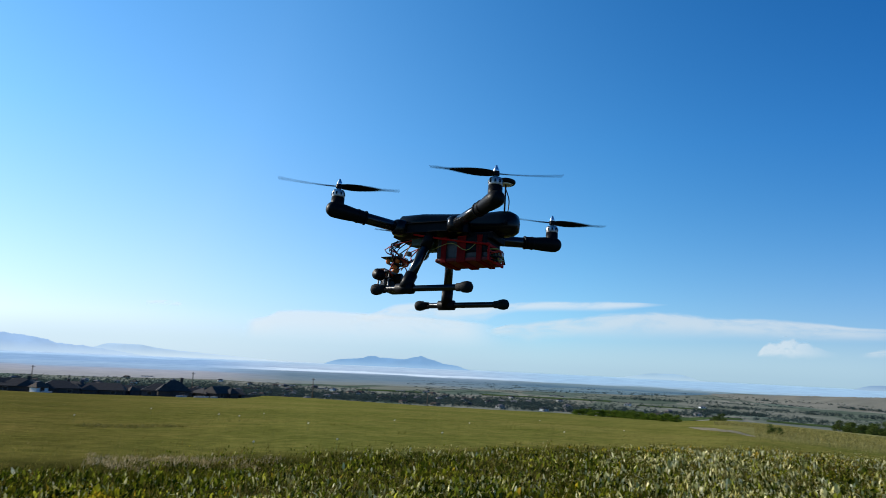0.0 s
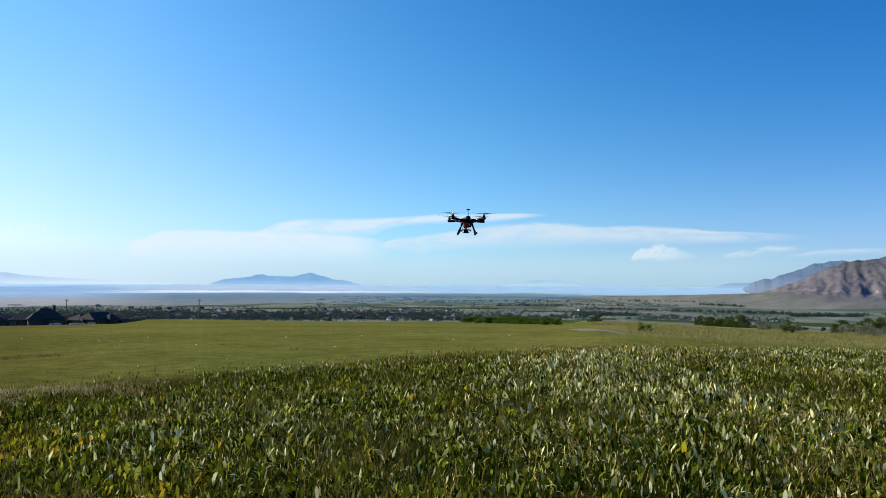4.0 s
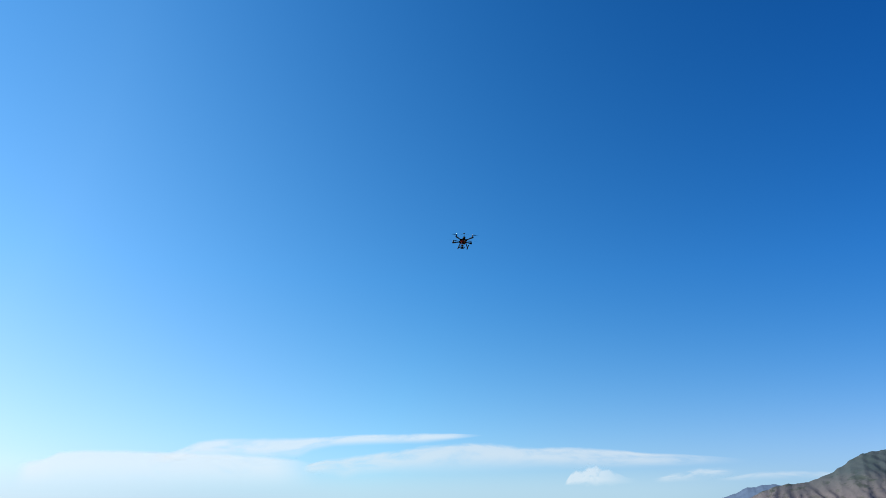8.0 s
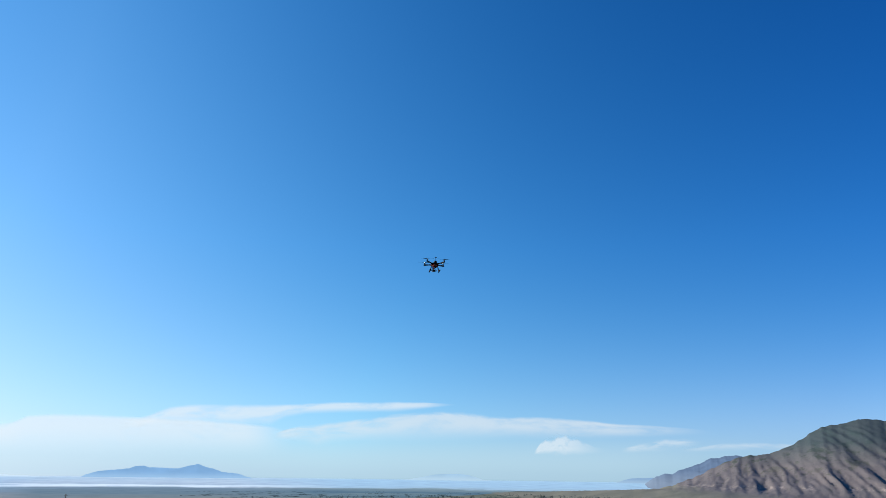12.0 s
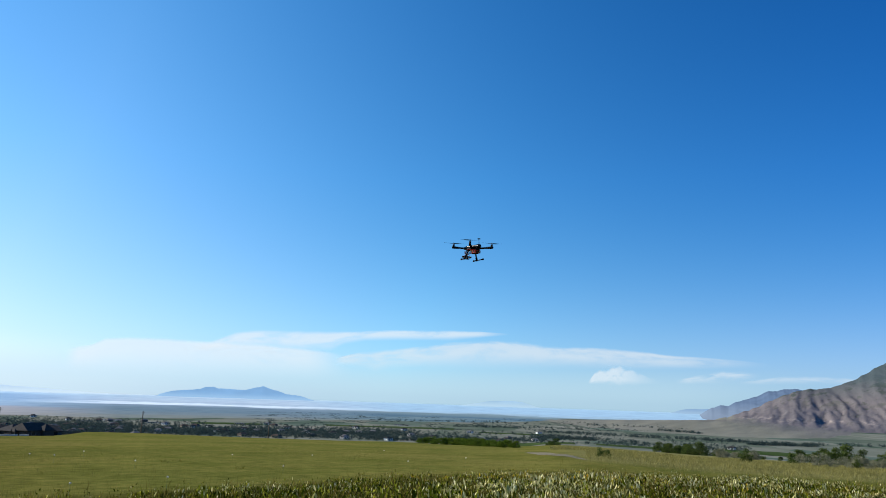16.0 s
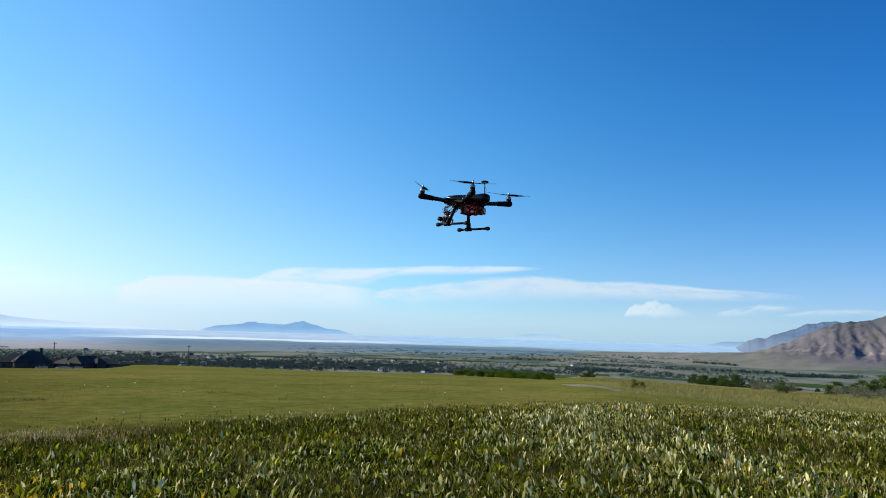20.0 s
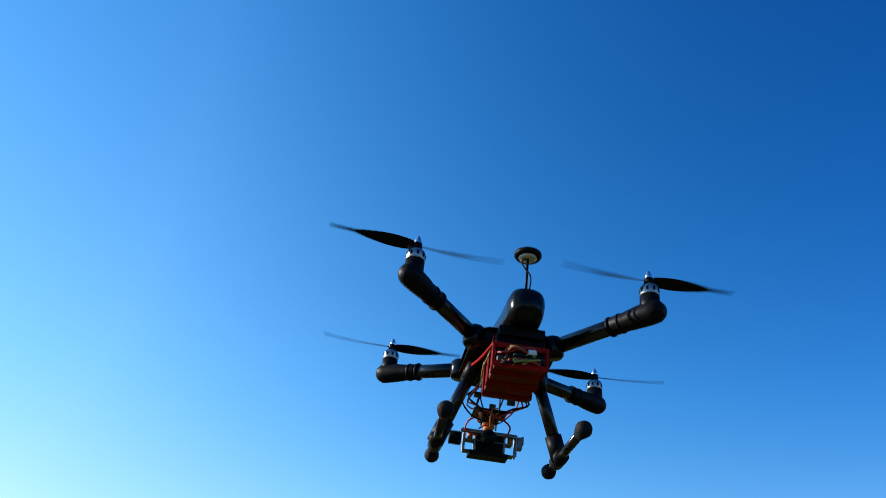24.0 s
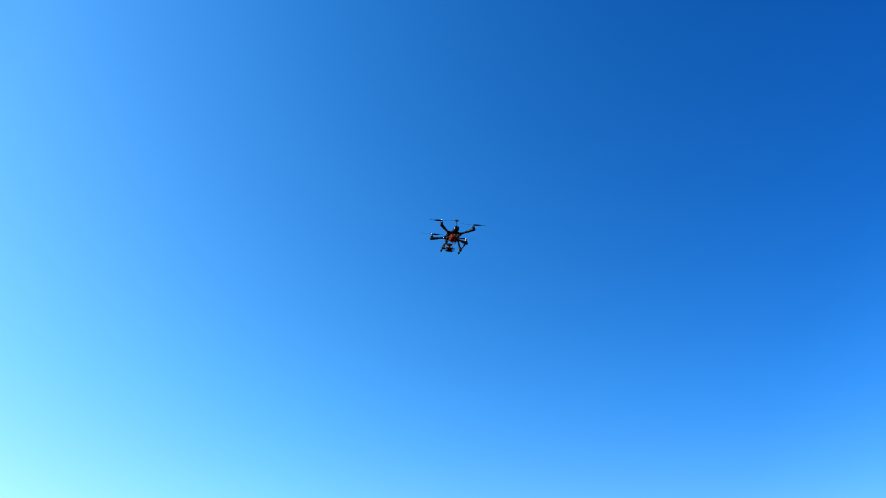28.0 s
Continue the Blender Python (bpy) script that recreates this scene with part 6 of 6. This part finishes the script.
def build_path():
    """The bare patch of earth on the brow."""
    soil = plain("bare_soil", (0.175, 0.14, 0.065), (0.245, 0.19, 0.095), 0.4, 0.9, bump=0.5)
    verts, faces = [], []
    n, m = 26, 8
    for i in range(n + 1):
        u = i / n
        az = 7.7 + 4.6 * u
        mid = 80 - 24 * u
        for j in range(m + 1):
            v = j / m - 0.5
            half = (7.5 - 5.0 * u) * math.sin(math.pi * (0.06 + 0.90 * u)) ** 0.6
            r = mid + 2 * v * half * (1 + 0.35 * noise.noise((u * 5, v * 2, 1)))
            verts.append(at(az + 0.5 * noise.noise((u * 4, v * 3, 7)), r, 0.015))
    for i in range(n):
        for j in range(m):
            k = i * (m + 1) + j
            faces.append((k, k + 1, k + m + 2, k + m + 1))
    tagged(sheet("dirt_patch", verts, faces, soil), "bare pale brown soil patch on the meadow brow", "soil", kind="structure")


build_path()


def build_crops():
    """Green crops in strips on the valley floor."""
    crop = plain("green_crop", (0.046, 0.074, 0.024), (0.072, 0.104, 0.036), 0.02, 1.0, spec=0.0)
    for a0, a1, r0, r1 in ((6.0, 11.4, 690, 770), (13.0, 20.5, 705, 770), (21.5, 28.5, 735, 830), (4.0, 9.0, 960, 990), (-8.0, 2.0, 1030, 1075), (-18, -12, 1010, 1050)):
        verts, faces = [], []
        n = 24
        for i in range(n + 1):
            a = a0 + (a1 - a0) * i / n
            for r in (r0 * (1 + 0.012 * noise.noise((a, 1, 2))), (r0 + r1) / 2, r1 * (1 + 0.012 * noise.noise((a, 5, 2)))):
                verts.append(at(a, r, 0.35))
        for i in range(n):
            for j in range(2):
                k = i * 3 + j
                faces.append((k, k + 3, k + 4, k + 1))
        tagged(sheet("crop_field", verts, faces, crop), "strip of green crops on the valley floor", "field", kind="structure")


build_crops()


# ---- nearest plants, leaf by leaf ----
def single_leaf_material():
    m, nodes, links, b = shader("single_leaf")
    info = nodes.new("ShaderNodeObjectInfo")
    r = ramp(nodes, [(0.0, (0.045, 0.075, 0.002)), (0.5, (0.105, 0.14, 0.004)), (0.8, (0.20, 0.22, 0.008)), (0.86, (0.36, 0.36, 0.14)), (1.0, (0.62, 0.60, 0.38))])
    links.new(info.outputs["Random"], r.inputs["Fac"])
    links.new(r.outputs["Color"], b.inputs["Base Color"])
    b.inputs["Roughness"].default_value = 0.42
    return m


def build_near_plants():
    rng = random.Random(44)
    material = single_leaf_material()
    forms = []
    for k in range(4):
        bm = bmesh.new()
        ln, wd, bend = 0.15 + 0.025 * k, 0.048 + 0.007 * k, 0.25 + 0.15 * k
        prev = None
        for s, w in ((0, 0.2), (0.2, 0.6), (0.4, 1.0), (0.65, 0.9), (0.85, 0.5), (1.0, 0.03)):
            a = bend * s
            c = Vector((s * ln * math.sin(a), 0, s * ln * math.cos(a)))
            row = [bm.verts.new(c + Vector((0.12 * abs(t) * wd * w, t * 0.5 * wd * w, 0))) for t in (-1, 0, 1)]
            if prev:
                for j in range(2):
                    bm.faces.new((prev[j], prev[j + 1], row[j + 1], row[j]))
            prev = row
        me = bpy.data.meshes.new("leaf")
        for fc in bm.faces:
            fc.smooth = True
        bm.to_mesh(me)
        bm.free()
        me.materials.append(material)
        forms.append(me)
    for _ in range(42):
        az, r = rng.uniform(-42, 34), rng.uniform(3.2, 5.2)
        pl = thing("leafy_plant", pose(*at(az, r), 0, 0, rng.uniform(0, 360)), "clump of broad upright green leaves in the near meadow", "plant", "near leafy plants")
        for k in range(rng.randint(5, 8)):
            lf = new("leaf", rng.choice(forms))
            lf.parent = pl
            lf.matrix_basis = pose(rng.gauss(0, 0.04), rng.gauss(0, 0.04), -0.01, 0, rng.uniform(2, 30), rng.uniform(0, 360))


build_near_plants()


# ---- flight ----
def motions():
    # seconds, place and turn of the aircraft
    FLIGHT = [
        (0.0, -0.362, 1.960, 2.045, -1.1, 5.1, 74.0),
        (0.5, -0.556, 2.211, 2.008, -2.1, 8.4, 59.3),
        (1.0, -0.675, 2.781, 1.969, -3.7, 8.5, 48.4),
        (1.5, -0.693, 3.664, 1.911, -4.5, 5.3, 34.4),
        (2.0, -0.634, 4.799, 1.834, -4.4, 5.5, 17.9),
        (2.5, -0.494, 6.166, 1.740, -1.1, 0.8, 16.7),
        (4.5, 0.141, 11.110, 3.309, -0.4, 0.7, 2.4),
        (5.0, 0.417, 12.033, 4.456, 1.2, 3.4, 3.2),
        (5.5, 0.679, 13.211, 5.744, 0.1, 1.0, 4.2),
        (6.0, 0.900, 13.920, 6.706, 0.6, 1.7, 3.9),
        (6.5, 1.112, 14.983, 7.358, -0.3, 1.0, 4.4),
        (7.0, 1.311, 16.235, 7.892, -3.0, 0.6, 5.4),
        (7.5, 1.448, 16.973, 8.185, -1.5, 0.1, 3.5),
        (8.0, 1.516, 17.805, 8.408, -0.4, 0.7, 3.4),
        (8.5, 1.577, 18.076, 8.301, 3.1, 0.2, 3.1),
        (9.0, 1.612, 18.375, 8.154, 6.9, -0.2, 3.3),
        (9.5, 1.662, 18.713, 8.170, 4.8, 1.2, 2.3),
        (10.0, 1.598, 19.065, 8.230, 2.3, 0.6, 2.5),
        (10.5, 1.556, 18.677, 8.018, 1.1, 0.9, 2.2),
        (11.0, 1.465, 18.338, 7.711, 0.3, 1.7, 1.7),
        (11.5, 1.442, 18.023, 7.289, 1.1, 1.5, 0.9),
        (12.0, 1.394, 17.698, 6.891, 2.8, 0.6, 1.7),
        (12.5, 1.350, 17.137, 6.436, 2.2, 0.2, 6.0),
        (13.0, 1.324, 16.573, 6.054, 1.4, 0.7, 8.8),
        (13.5, 1.177, 15.585, 5.645, 0.8, 0.5, 13.4),
        (15.5, 0.710, 12.165, 4.353, 2.3, 0.0, 30.2),
        (16.0, 0.652, 11.605, 4.155, 1.9, -0.3, 31.0),
        (16.5, 0.571, 10.817, 3.929, 1.7, -0.4, 33.7),
        (17.0, 0.439, 10.088, 3.736, 1.3, -0.4, 37.5),
        (17.5, 0.273, 9.251, 3.514, 2.6, 1.1, 41.9),
        (18.0, 0.217, 8.484, 3.294, 3.9, 1.9, 46.3),
        (18.5, 0.238, 7.606, 3.051, 1.9, -0.2, 48.5),
        (19.0, 0.240, 6.816, 2.856, -0.0, -1.5, 50.4),
        (19.5, 0.131, 5.943, 2.682, -0.1, -0.7, 52.0),
        (20.0, 0.003, 5.191, 2.635, 1.8, 1.9, 51.3),
        (20.5, -0.087, 4.325, 2.611, 1.2, -0.5, 50.4),
        (22.5, -0.038, 1.893, 2.595, 1.2, 0.3, 53.4),
        (23.0, 0.046, 1.426, 2.495, -4.5, 0.5, 38.8),
        (23.5, 0.081, 1.214, 2.334, -6.1, 5.6, 21.3),
        (24.0, 0.132, 1.367, 2.217, -3.4, 5.5, 5.6),
        (24.5, 0.190, 1.606, 2.139, -0.8, 2.4, 3.1),
        (25.0, 0.359, 1.946, 2.103, -6.3, 0.9, 6.5),
        (25.5, 0.521, 2.593, 2.574, -8.2, 1.6, 4.3),
        (26.0, 0.735, 3.668, 3.829, -3.1, 3.5, -3.0),
        (26.5, 1.071, 4.844, 5.349, 3.9, 2.1, -1.2),
        (27.0, 1.315, 5.764, 6.334, 0.6, -1.6, 3.1),
        (27.5, 1.692, 7.146, 6.808, -5.9, 0.3, 0.4),
        (28.0, 2.132, 7.965, 6.578, 5.5, -0.4, -0.1),
    ]
    walk(quadcopter, [(t, pose(x, y, z, rx, ry, rz)) for t, x, y, z, rx, ry, rz in FLIGHT])
    # blades: how far each stands from across the view at some whole seconds
    odd = {("rear_left", 1): 50, ("front_left", 2): 60, ("rear_right", 2): 45, ("front_left", 20): 70, ("rear_left", 24): 15, ("rear_right", 25): 12}
    for where, prop in propellers.items():
        way = 1 if where in ("rear_left", "front_right") else -1
        x, y = MOTORS[where]
        rows, turn = [], None
        for s in range(29):
            yaw = curve([(f[0], f[6]) for f in FLIGHT], s)
            az = curve([(p[0], p[1]) for p in PATH], s)
            goal = -az - yaw + odd.get((where, s), 4)
            if turn is None:
                turn = goal
                rows.append((0.0, pose(x, y, 0, 0, 0, turn)))
                continue
            gap = (goal - turn - way * 790) % 180
            gap = gap - 180 if gap > 90 else gap
            full = way * 790 + gap
            for k in range(1, 11):
                rows.append((s - 1 + k / 10, pose(x, y, 0, 0, 0, turn + full * k / 10)))
            turn += full
        walk(prop, rows)


motions()
